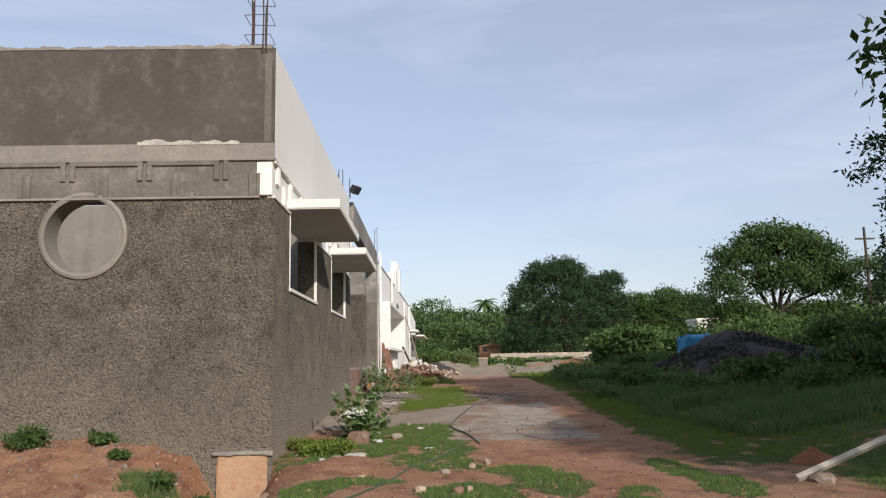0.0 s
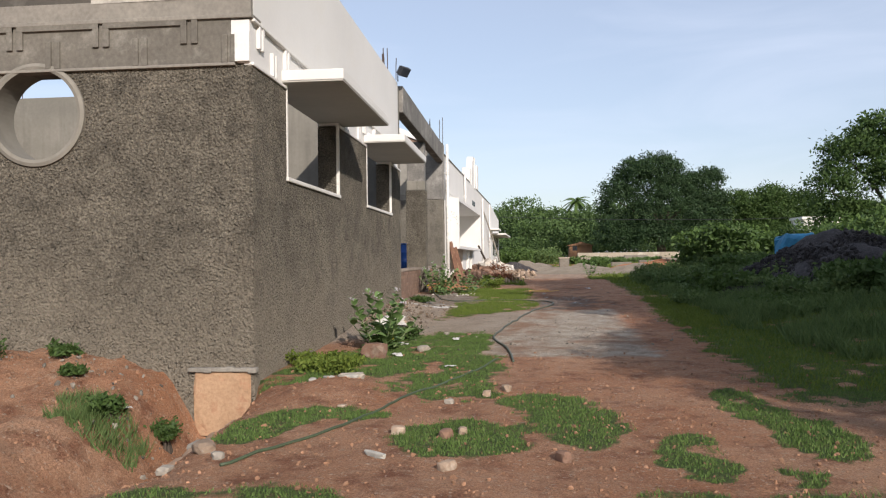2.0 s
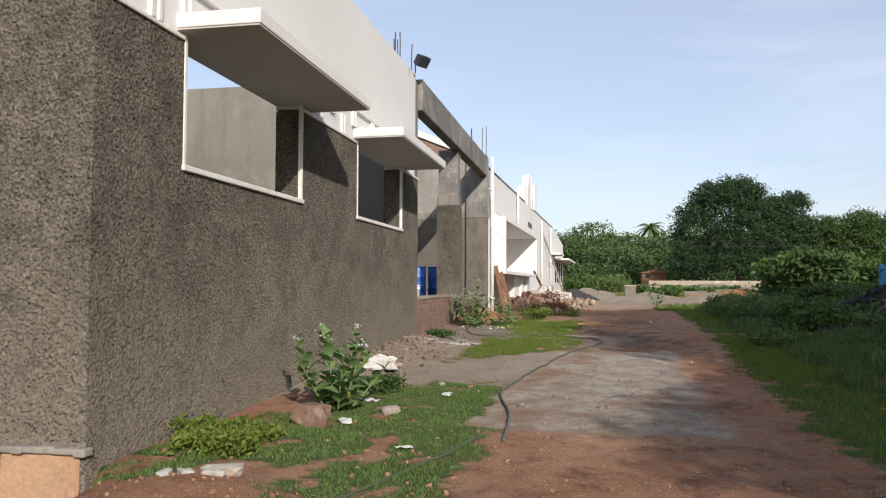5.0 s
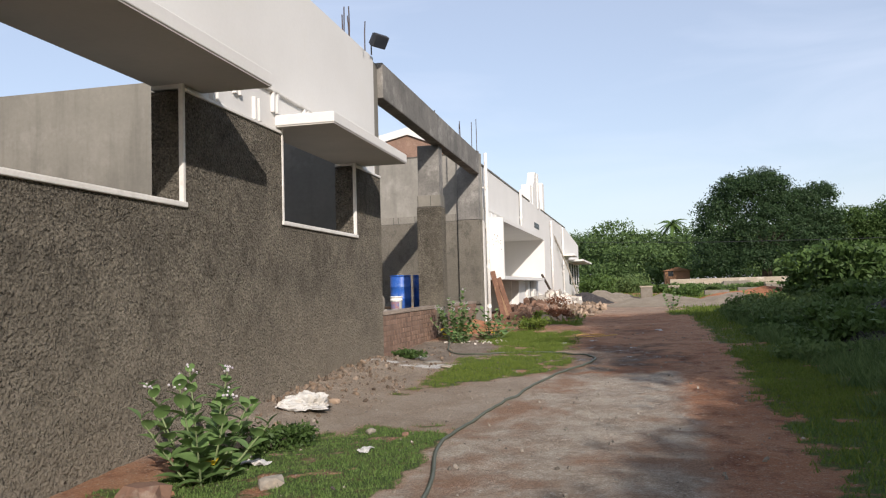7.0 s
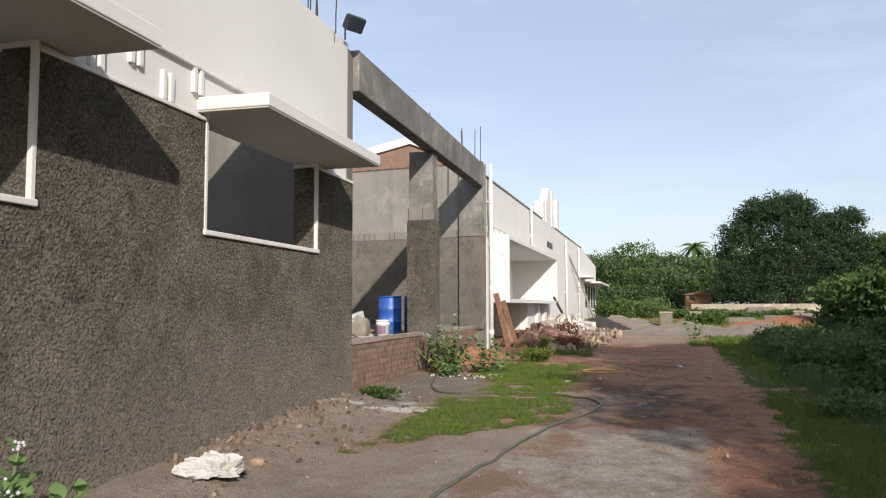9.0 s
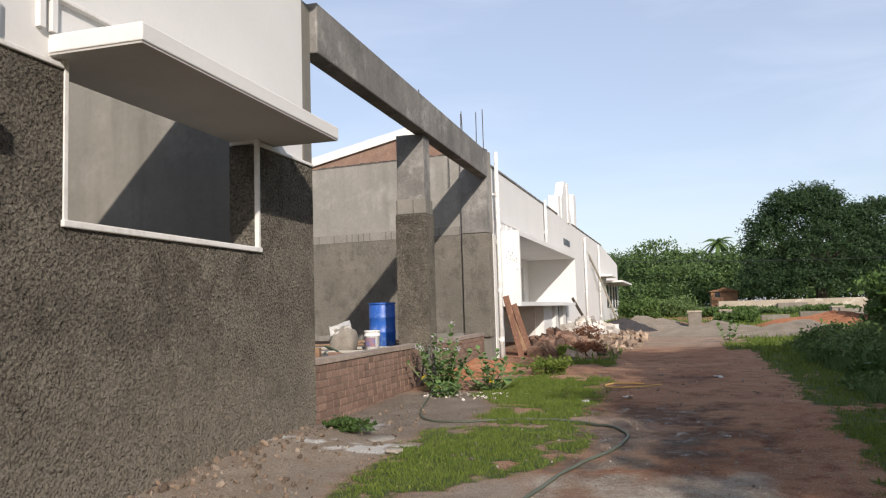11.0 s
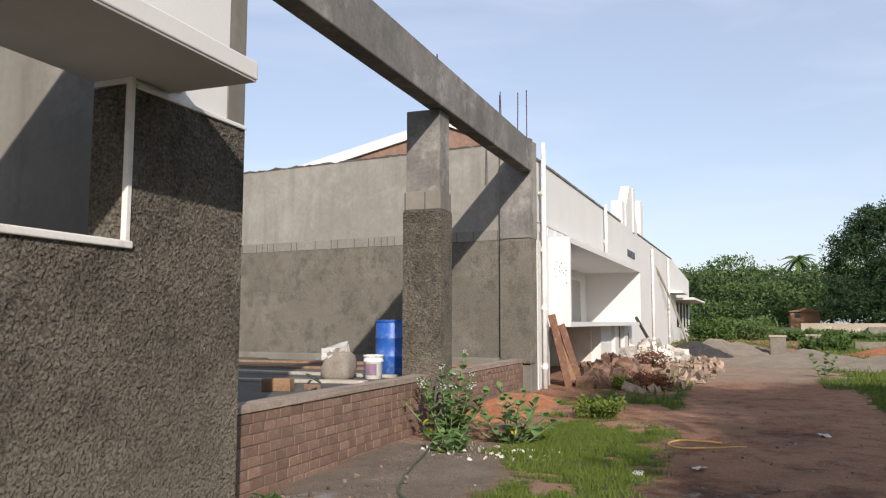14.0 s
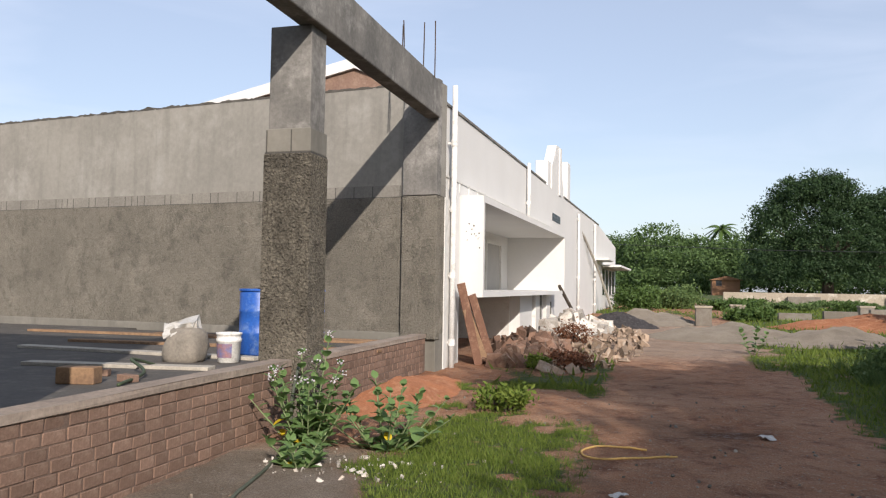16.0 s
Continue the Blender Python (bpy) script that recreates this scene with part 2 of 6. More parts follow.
def leaf_mat(name, c1, c2, rough=0.6, trans=0.25):
    m = bpy.data.materials.new(name)
    m.use_nodes = True
    n, l = m.node_tree.nodes, m.node_tree.links
    b = n["Principled BSDF"]
    b.inputs["Roughness"].default_value = rough
    b.inputs["Specular IOR Level"].default_value = 0.25
    geo = n.new("ShaderNodeNewGeometry")
    x = n.new("ShaderNodeMix")
    x.data_type = "RGBA"
    x.inputs["A"].default_value, x.inputs["B"].default_value = (*c1, 1), (*c2, 1)
    l.new(geo.outputs["Random Per Island"], x.inputs["Factor"])
    l.new(x.outputs["Result"], b.inputs["Base Color"])
    t = n.new("ShaderNodeBsdfTranslucent")
    l.new(x.outputs["Result"], t.inputs["Color"])
    ms = n.new("ShaderNodeMixShader")
    ms.inputs["Fac"].default_value = trans
    l.new(b.outputs["BSDF"], ms.inputs[1])
    l.new(t.outputs["BSDF"], ms.inputs[2])
    l.new(ms.outputs["Shader"], n["Material Output"].inputs["Surface"])
    return m


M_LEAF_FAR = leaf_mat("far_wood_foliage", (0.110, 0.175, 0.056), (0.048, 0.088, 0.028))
M_LEAF_DARK = leaf_mat("dark_mango_foliage", (0.022, 0.046, 0.02), (0.044, 0.082, 0.03))
M_LEAF_TREE = leaf_mat("rain_tree_foliage", (0.036, 0.072, 0.018), (0.068, 0.115, 0.03))
M_LEAF_BUSH = leaf_mat("thorn_bush_foliage", (0.048, 0.09, 0.022), (0.088, 0.145, 0.036))
M_LEAF_CAL = leaf_mat("milkweed_leaf", (0.11, 0.19, 0.06), (0.19, 0.29, 0.11), 0.5)
M_LEAF_YEL = leaf_mat("yellowed_leaf", (0.65, 0.48, 0.03), (0.6, 0.42, 0.03), 0.5)
M_STEM = mat("pale_green_stem", (0.20, 0.25, 0.12), (0.15, 0.19, 0.09), 8, 40, 0.8, 0.1, 0.002)
M_FLOWER = mat("white_lilac_flower", (0.52, 0.50, 0.50), (0.42, 0.38, 0.43), 20, 60, 0.8, 0.1, 0.002)
M_GRASS = leaf_mat("short_green_grass", (0.085, 0.135, 0.02), (0.165, 0.21, 0.04), 0.7, 0.3)
M_WEED = leaf_mat("bank_weed_leaf", (0.075, 0.125, 0.042), (0.135, 0.195, 0.065), 0.7, 0.3)
M_DRY = leaf_mat("dried_brown_twigs", (0.20, 0.085, 0.045), (0.13, 0.06, 0.035), 0.8, 0.15)
M_RUBBLE_WHITE = mat("broken_white_plaster", (0.50, 0.47, 0.42), (0.38, 0.34, 0.29), 3, 25, 0.95, 0.6, 0.01, c3=(0.24, 0.19, 0.15), mottle=3, island=0.45)
M_CLOD = mat("dry_earth_clod", (0.27, 0.155, 0.095), (0.21, 0.112, 0.066), 3, 25, 0.97, 0.6, 0.01, island=0.35)
M_MAT = leaf_mat("creeping_grass_leaf", (0.070, 0.130, 0.030), (0.140, 0.210, 0.058), 0.7, 0.3)
M_PALM = leaf_mat("palm_frond", (0.07, 0.12, 0.03), (0.10, 0.17, 0.045))


# ---- small builders ----
def link_mesh(name, bm, material, smooth=False):
    me = bpy.data.meshes.new(name)
    bmesh.ops.recalc_face_normals(bm, faces=bm.faces)
    bm.to_mesh(me)
    bm.free()
    if smooth:
        for p in me.polygons:
            p.use_smooth = True
    me.materials.append(material)
    return new(name, me)


def part(name, bm, material, parent, label="", smooth=False):
    ob = link_mesh(name, bm, material, smooth)
    ob.parent = parent
    return tagged(ob, label)


def thing(name, at, label, category, group="", kind="", rz=0.0):
    e = new(name)
    e.empty_display_size = 0.2
    e.matrix_world = pose(*at, 0, 0, rz)
    return tagged(e, label, category, group, kind)


def box(bm, x0, x1, y0, y1, z0, z1, bev=0.0):
    r = bmesh.ops.create_cube(bm, size=1.0)
    for v in r["verts"]:
        v.co = Vector((x0 + (v.co.x + 0.5) * (x1 - x0), y0 + (v.co.y + 0.5) * (y1 - y0), z0 + (v.co.z + 0.5) * (z1 - z0)))
    if bev:
        edges = {e for v in r["verts"] for e in v.link_edges}
        bmesh.ops.bevel(bm, geom=list(edges), offset=bev, segments=2, affect="EDGES", profile=0.5)
    return r


def boxes(*rows, bev=0.0):
    bm = bmesh.new()
    for r in rows:
        box(bm, *r, bev=bev)
    return bm


def tube(bm, pts, radii, seg=8):
    """A tapered tube along points."""
    rings = []
    pts = [Vector(p) for p in pts]
    for i, p in enumerate(pts):
        d = (pts[min(i + 1, len(pts) - 1)] - pts[max(i - 1, 0)]).normalized()
        side = d.cross(Vector((0.31, 0.17, 0.93)))
        side = side.normalized() if side.length > 1e-4 else Vector((1, 0, 0))
        up = d.cross(side)
        r = radii[i] if isinstance(radii, (list, tuple)) else radii
        rings.append([bm.verts.new(p + r * (math.cos(a) * side + math.sin(a) * up)) for a in (2 * math.pi * k / seg for k in range(seg))])
    for a, b in zip(rings, rings[1:]):
        for k in range(seg):
            bm.faces.new((a[k], a[(k + 1) % seg], b[(k + 1) % seg], b[k]))
    bm.faces.new(list(reversed(rings[0])))
    bm.faces.new(rings[-1])
    return bm


def lathe(profile, seg=28):
    """A solid of revolution from (radius, z) rows, closed at both ends."""
    bm = bmesh.new()
    rings = [[bm.verts.new((r * math.cos(a), r * math.sin(a), z)) for a in (2 * math.pi * k / seg for k in range(seg))] for r, z in profile]
    for a, b in zip(rings, rings[1:]):
        for k in range(seg):
            bm.faces.new((a[k], a[(k + 1) % seg], b[(k + 1) % seg], b[k]))
    bm.faces.new(list(reversed(rings[0])))
    bm.faces.new(rings[-1])
    return bm


def lump(seed, sx, sy, sz, rough=0.35, sub=2):
    """An uneven stone."""
    bm = bmesh.new()
    bmesh.ops.create_icosphere(bm, subdivisions=sub, radius=1.0)
    off = Vector((seed * 7.13, seed * 3.7, seed * 1.9))
    for v in bm.verts:
        k = 1 + rough * noise.noise(v.co * 1.3 + off) + 0.4 * rough * noise.noise(v.co * 3.5 + off)
        c = v.co * k
        v.co = Vector((max(-0.8, min(0.8, c.x)) * sx, max(-0.8, min(0.8, c.y)) * sy, max(-0.75, min(0.75, c.z)) * sz))
    return bm


def raw(name, verts, faces, material, parent=None):
    me = bpy.data.meshes.new(name)
    me.from_pydata(verts.tolist() if hasattr(verts, "tolist") else verts, [], faces.tolist() if hasattr(faces, "tolist") else faces)
    me.materials.append(material)
    ob = new(name, me)
    if parent:
        ob.parent = parent
    return ob


# ---- ground ----
def vnoise(x, y, s, seed=0):
    """Smooth value noise, 0 to 1, on numpy arrays."""
    x, y = np.asarray(x, float) * s, np.asarray(y, float) * s
    xi, yi = np.floor(x).astype(np.int64), np.floor(y).astype(np.int64)
    fx, fy = x - xi, y - yi
    fx, fy = fx * fx * (3 - 2 * fx), fy * fy * (3 - 2 * fy)

    def h(a, b):
        k = (a * 374761393 + b * 668265263 + seed * 974711) & 0xFFFFFFFF
        k = ((k ^ (k >> 13)) * 1274126177) & 0xFFFFFFFF
        return ((k ^ (k >> 16)) & 0xFFFF) / 65535.0
    return (h(xi, yi) * (1 - fx) + h(xi + 1, yi) * fx) * (1 - fy) + (h(xi, yi + 1) * (1 - fx) + h(xi + 1, yi + 1) * fx) * fy


def fnoise(x, y, s, seed=0):
    return 0.5 * vnoise(x, y, s, seed) + 0.3 * vnoise(x, y, s * 2.1, seed + 1) + 0.2 * vnoise(x, y, s * 4.3, seed + 2)


def step01(v, a, b):
    t = np.clip((np.asarray(v, float) - a) / (b - a), 0, 1)
    return t * t * (3 - 2 * t)


def inside(x, y, x0, x1, y0, y1, soft=0.25):
    """1 within a rectangle with soft edges."""
    return step01(x, x0 - soft, x0 + soft) * (1 - step01(x, x1 - soft, x1 + soft)) * step01(y, y0 - soft, y0 + soft) * (1 - step01(y, y1 - soft, y1 + soft))


def ground_z(x, y):
    x, y = np.asarray(x, float), np.asarray(y, float)
    z = np.interp(y, (-40, 0, 10, 16, 21, 25, 33, 50, 70, 120, 400), (0.1, 0.25, 0.36, 0.42, 0.60, 0.68, 0.82, 1.0, 1.2, 1.5, 1.6))
    z = z + 0.05 * (fnoise(x, y, 0.7) - 0.5) + 0.05 * (fnoise(x, y, 2.6, 5) - 0.5)
    # bank on the far side of the track
    z = z + 0.55 * step01(x - 0.03 * y, 4.2, 8.5) * (1 - step01(y, 30, 46))
    # earth thrown up along the walls
    near_side = (1 - step01(x, -2.2, -1.25)) * step01(y, 12.5, 16.5) * (1 - step01(y, 20.5, 22.5)) * step01(x, -2.9, -2.5)
    z = z + 0.14 * near_side
    # red bank and trench before the end wall
    front = (1 - step01(x, -4.9, -2.6)) * (1 - step01(y, 10.6, 10.7))
    z = z + front * 0.38 * step01(y, 8.2, 10.3)
    s = np.clip(((x + 2.78) * 0.2 + (y - 10.25) * -3.2) / (0.2 ** 2 + 3.2 ** 2), 0, 1)
    d = np.hypot(x - (-2.78 + 0.2 * s), y - (10.25 - 3.2 * s))
    z = z - (0.74 - 0.18 * s) * np.exp(-(d / (0.44 + 0.16 * s)) ** 3.0) * (1 - step01(y, 10.42, 10.6))
    z = z + (0.16 * (fnoise(x, y, 3.5, 61) - 0.5) + 0.10 * (fnoise(x, y, 8.0, 63) - 0.5)) * (1 - step01(x, -2.5, -2.0)) * (1 - step01(y, 10.4, 10.6))
    z = z - 0.10 * np.exp(-(((x + 2.05) / 0.4) ** 2 + ((y - 9.4) / 0.7) ** 2))
    # small spoil hump by the corner
    z = z + 0.15 * np.exp(-(((x + 1.3) / 0.6) ** 2 + ((y - 9.75) / 0.6) ** 2))
    return z


PATCHES = ((-1.55, 8.25, 0.36, 0.65), (-1.0, 8.7, 0.6, 0.26), (0.2, 7.85, 0.65, 0.6), (0.85, 9.2, 0.5, 0.6), (1.15, 8.3, 0.42, 0.75), (1.95, 7.4, 0.26, 0.65),
           (2.85, 9.3, 0.32, 0.9), (3.0, 8.1, 0.3, 0.8), (2.5, 6.95, 0.15, 0.22), (-2.0, 10.9, 0.4, 0.7))


def masks(x, y):
    """How much grass, grey dirt, and old concrete with a pale sheen patch covers each place, 0 to 1."""
    n1, n2 = fnoise(x, y, 0.55, 11), fnoise(x, y, 1.9, 21)
    w = 0.55 * (n1 - 0.5) + 0.35 * (n2 - 0.5) + 0.5 * (fnoise(x, y, 5.5, 91) - 0.5)
    g = inside(x + w, y + 2 * w, -0.75, 0.5, 9.5, 15.9, 0.25)
    g = np.maximum(g, inside(x + w, y + w, -1.75, -0.6, 10.9, 15.2, 0.25))
    for px, py, rx, ry in PATCHES:
        q = ((x - px + 0.5 * w) / rx) ** 2 + ((y - py + 0.8 * w) / ry) ** 2
        g = np.maximum(g, 1 - step01(q, 0.6, 1.25))
    g = np.maximum(g, inside(x + w, y + w, -0.95, 1.1, 17.6, 21.8, 0.3) * step01(y + w - (17.9 + 1.25 * (x + 0.9)), -0.3, 0.3))
    g = np.maximum(g, inside(x + w, y + w, -0.45, 1.0, 21.0, 24.6, 0.35) * step01(n1 + n2, 0.70, 0.95))
    g = np.maximum(g, inside(x + w, y + w, -0.95, 1.0, 24.4, 27.8, 0.35) * step01(n1 + n2, 0.72, 0.98))
    g = np.maximum(g, inside(x + w, y + w, -1.7, 0.2, 27.6, 31.0, 0.4) * step01(n1 + n2, 0.95, 1.15))
    g = np.maximum(g, step01(x - 0.03 * y + 1.1 * w, 2.85, 3.45) * (1 - 0.75 * inside(x, y, 2.5, 4.5, 4.5, 9.5, 0.4)))
    g = np.maximum(g, inside(x, y, -2.2, 6.0, 3.5, 6.6, 0.4) * step01(n1 + 0.5 * n2, 0.74, 0.84) * 0.95)
    g = np.maximum(g, inside(x, y, -1.6, 6.0, 28, 46, 1.0) * step01(n1, 0.50, 0.62) * 0.8 * (1 - inside(x, y, 0.9, 3.6, 20, 60, 0.3)))
    g = np.maximum(g, step01(y, 46, 60) * step01(n1, 0.42, 0.55))
    g = np.maximum(g, step01(np.abs(x), 12, 20) * step01(n1, 0.3, 0.5))
    g = np.maximum(g, step01(y, 75, 95))
    conc_sheen = inside(x + 0.7 * w, y + w, 0.2 + 0.10 * (y - 13.5), 2.75, 12.6, 19.8, 0.14)
    # pale patch past the strip: spilled lime and wet sheen put in as colour
    conc_sheen = np.maximum(conc_sheen, 0.8 * inside(x + 2 * w, y + 2 * w, 1.5, 2.7, 20.0, 21.6, 0.3) * step01(n2, 0.42, 0.6))
    grey = inside(x + w, y + w, -2.6, -0.35, 14.0, 25.6, 0.35)
    grey = np.maximum(grey, inside(x + w, y + w, -1.5, 0.8, 15.6, 20.0, 0.35))
    grey = np.maximum(grey, inside(x + w, y + w, -0.5, 1.9, 20.6, 23.0, 0.5) * 0.75)
    grey = np.maximum(grey, inside(x + w, y + w, -3, 6.5, 36, 52, 1.5) * 0.65)
    g = g * (0.25 + 0.75 * step01(fnoise(x, y, 2.4, 41), 0.22, 0.44)) * (1 - conc_sheen)
    wet = inside(x + 2 * w, y + 2 * w, 0.9, 3.2, 20.3, 24.0, 0.4) * step01(n2, 0.40, 0.58)
    wet = np.maximum(wet, inside(x + w, y + w, 2.1, 2.9, 27.4, 28.0, 0.25))
    wet = np.maximum(wet, 0.3 * inside(x + w, y + w, 0.9, 3.3, 19.5, 33.0, 0.5) * step01(n1, 0.38, 0.6))
    wet = np.maximum(wet, 0.5 * inside(x + w, y + w, -2.6, -0.45, 21.2, 25.2, 0.3))
    lime = np.exp(-(((x + 1.95) / 0.42) ** 2 + ((y - 21.75) / 0.55) ** 2) * 1.3) * step01(fnoise(x, y, 5, 15), 0.30, 0.55)
    lime = np.maximum(lime, inside(x + w, y + 0.5 * w, -2.2, -0.7, 20.25, 20.7, 0.1) * step01(fnoise(x, y, 6, 16), 0.45, 0.6))
    return g, np.clip(grey, 0, 1) * (1 - g), conc_sheen, wet, lime * (1 - g)


def axis_steps(*spans):
    out = [spans[0][0]]
    for a, b, s in spans:
        k = max(1, round((b - a) / s))
        out += [a + (b - a) * (i + 1) / k for i in range(k)]
    return np.array(out)


gx = axis_steps((-420, -60, 45), (-60, -16, 4), (-16, -7, 0.6), (-7, 6, 0.085), (6, 14, 0.4), (14, 60, 4), (60, 420, 45))
gy = axis_steps((-220, -20, 40), (-20, 2, 1.0), (2, 30, 0.085), (30, 52, 0.3), (52, 130, 3), (130, 520, 40))
GX, GY = np.meshgrid(gx, gy)
GZ = ground_z(GX, GY)
gm = bpy.data.meshes.new("ground")
nx, ny = len(gx), len(gy)
gm.vertices.add(nx * ny)
gm.vertices.foreach_set("co", np.stack([GX, GY, GZ], -1).ravel())
idx = np.arange(nx * ny).reshape(ny, nx)
quads = np.stack([idx[:-1, :-1], idx[:-1, 1:], idx[1:, 1:], idx[1:, :-1]], -1).reshape(-1, 4)
gm.loops.add(quads.size)
gm.loops.foreach_set("vertex_index", quads.ravel())
gm.polygons.add(len(quads))
gm.polygons.foreach_set("loop_start", np.arange(len(quads)) * 4)
gm.polygons.foreach_set("use_smooth", np.ones(len(quads), bool))
for key, value in zip(("grass", "grey", "concrete_and_sheen", "wet", "lime"), masks(GX, GY)):
    gm.attributes.new(key, "FLOAT", "POINT").data.foreach_set("value", value.ravel())
gm.update()
gm.validate()
ground = tagged(new("ground", gm), "red earth track with grass patches and a worn concrete strip", "ground", kind="structure")


def ground_material():
    m = bpy.data.materials.new("earth_and_grass")
    m.use_nodes = True
    n, l = m.node_tree.nodes, m.node_tree.links
    b = n["Principled BSDF"]
    b.inputs["Roughness"].default_value = 0.95
    b.inputs["Specular IOR Level"].default_value = 0.2
    co = n.new("ShaderNodeTexCoord")

    def tex(scale, detail=6.0, rough=0.65):
        t = n.new("ShaderNodeTexNoise")
        t.inputs["Scale"].default_value, t.inputs["Detail"].default_value, t.inputs["Roughness"].default_value = scale, detail, rough
        l.new(co.outputs["Object"], t.inputs["Vector"])
        return t.outputs["Fac"]

    def rng(s, lo, hi, a=0.0, c=1.0):
        r = n.new("ShaderNodeMapRange")
        for key, v in (("From Min", lo), ("From Max", hi), ("To Min", a), ("To Max", c)):
            r.inputs[key].default_value = v
        l.new(s, r.inputs["Value"])
        return r.outputs["Result"]

    def mx(f, a, c):
        x = n.new("ShaderNodeMix")
        x.data_type = "RGBA"
        l.new(f, x.inputs["Factor"])
        for key, v in (("A", a), ("B", c)):
            if isinstance(v, tuple):
                x.inputs[key].default_value = (*v, 1)
            else:
                l.new(v, x.inputs[key])
        return x.outputs["Result"]

    def attr(name):
        a = n.new("ShaderNodeAttribute")
        a.attribute_name = name
        return a.outputs["Fac"]

    red = mx(rng(tex(0.45), 0.38, 0.62), (0.31, 0.135, 0.064), (0.40, 0.222, 0.128))
    red = mx(rng(tex(2.6), 0.48, 0.66), red, (0.19, 0.078, 0.04))
    red = mx(rng(tex(8.0, 8, 0.75), 0.50, 0.66), red, (0.35, 0.205, 0.125))
    red = mx(rng(tex(24, 4, 0.7), 0.58, 0.68), red, (0.42, 0.32, 0.235))
    grey = mx(rng(tex(1.4), 0.4, 0.62), (0.275, 0.215, 0.158), (0.35, 0.29, 0.225))
    grey = mx(rng(tex(14, 6, 0.75), 0.55, 0.70), grey, (0.40, 0.355, 0.295))
    conc_sheen = mx(rng(tex(3.2, 8, 0.75), 0.42, 0.60), (0.42, 0.36, 0.285), (0.27, 0.21, 0.155))
    conc_sheen = mx(rng(tex(26, 6, 0.8), 0.54, 0.66), conc_sheen, (0.52, 0.48, 0.41))
    conc_sheen = mx(rng(tex(1.0), 0.48, 0.62), conc_sheen, (0.27, 0.165, 0.105))
    turf = mx(rng(tex(3.0), 0.4, 0.6), (0.056, 0.090, 0.026), (0.090, 0.110, 0.040))
    turf = mx(rng(tex(9.0), 0.54, 0.70), turf, (0.14, 0.09, 0.05))
    col = mx(attr("grey"), red, grey)
    col = mx(attr("concrete_and_sheen"), col, conc_sheen)
    col = mx(rng(attr("lime"), 0.12, 0.55, 0.0, 0.95), col, (0.60, 0.58, 0.54))
    damp = n.new("ShaderNodeHueSaturation")
    damp.inputs["Saturation"].default_value = 0.95
    l.new(rng(attr("wet"), 0.0, 1.0, 1.0, 0.42), damp.inputs["Value"])
    l.new(col, damp.inputs["Color"])
    col = damp.outputs["Color"]
    sheen = n.new("ShaderNodeMath")
    sheen.operation = "MULTIPLY"
    l.new(rng(attr("wet"), 0.6, 0.95), sheen.inputs[0])
    l.new(rng(tex(5.0, 5), 0.50, 0.62), sheen.inputs[1])
    l.new(rng(sheen.outputs["Value"], 0.0, 1.0, 0.95, 0.22), b.inputs["Roughness"])
    edge = n.new("ShaderNodeMath")
    edge.operation = "ADD"
    l.new(attr("grass"), edge.inputs[0])
    l.new(rng(tex(7.0), 0.3, 0.7, -0.3, 0.3), edge.inputs[1])
    col = mx(rng(edge.outputs["Value"], 0.35, 0.65), col, turf)
    hs = n.new("ShaderNodeHueSaturation")
    l.new(rng(tex(60, 6, 0.8), 0.28, 0.72, 0.38, 1.62), hs.inputs["Value"])
    l.new(col, hs.inputs["Color"])
    l.new(hs.outputs["Color"], b.inputs["Base Color"])
    bp = n.new("ShaderNodeBump")
    bp.inputs["Strength"].default_value, bp.inputs["Distance"].default_value = 1.0, 0.055
    l.new(tex(16, 9, 0.8), bp.inputs["Height"])
    l.new(bp.outputs["Normal"], b.inputs["Normal"])
    return m


gm.materials.append(ground_material())
rng = np.random.default_rng(3)


def gz(x, y):
    return float(ground_z(x, y))


def ridge(x0, x1, y0, y1, z0, h, seed, gaps=0.0):
    """A ragged mortar crust along x."""
    bm = bmesh.new()
    n = int(abs(x1 - x0) / 0.06)
    rows = []
    for i in range(n + 1):
        x = x0 + (x1 - x0) * i / n
        a = Vector((x * 3.1, seed, 0))
        top = z0 + h * max(0.12, 0.75 + 0.9 * noise.noise(a) + 0.6 * noise.noise(a * 3.7) - gaps)
        out = 0.012 * noise.noise(a * 2.3 + Vector((0, 5, 0)))
        rows.append([bm.verts.new((x, y0 + out, z0 - 0.012)), bm.verts.new((x, y0 + 0.004 + out, top)), bm.verts.new((x, y1, top * 0.5 + 0.5 * (z0 + h * 0.6))), bm.verts.new((x, y1, z0 - 0.012))])
    for p, q in zip(rows, rows[1:]):
        for j in range(3):
            bm.faces.new((p[j], p[j + 1], q[j + 1], q[j]))
    bm.faces.new(rows[0])
    bm.faces.new(list(reversed(rows[-1])))
    return bm


# ---- the unfinished hall with its open roof ----
XW, YF, YE, TH = -2.35, 10.4, 21.45, 0.36          # side face, end face, far end, wall thickness
hall = thing("unfinished_hall", (XW, YF, 0.4), "roofless single storey hall, grey rough-cast walls, white parapet", "building", kind="structure")
hall_inv = Matrix.Translation((-XW, -YF, -0.4))


def hpart(name, bm, material, parent=None, label="", smooth=False):
    ob = part(name, bm, material, parent or hall, label, smooth)
    ob.matrix_parent_inverse = (parent or hall).matrix_world.inverted() if parent is None else Matrix()
    return ob


bpy.context.view_layer.update()
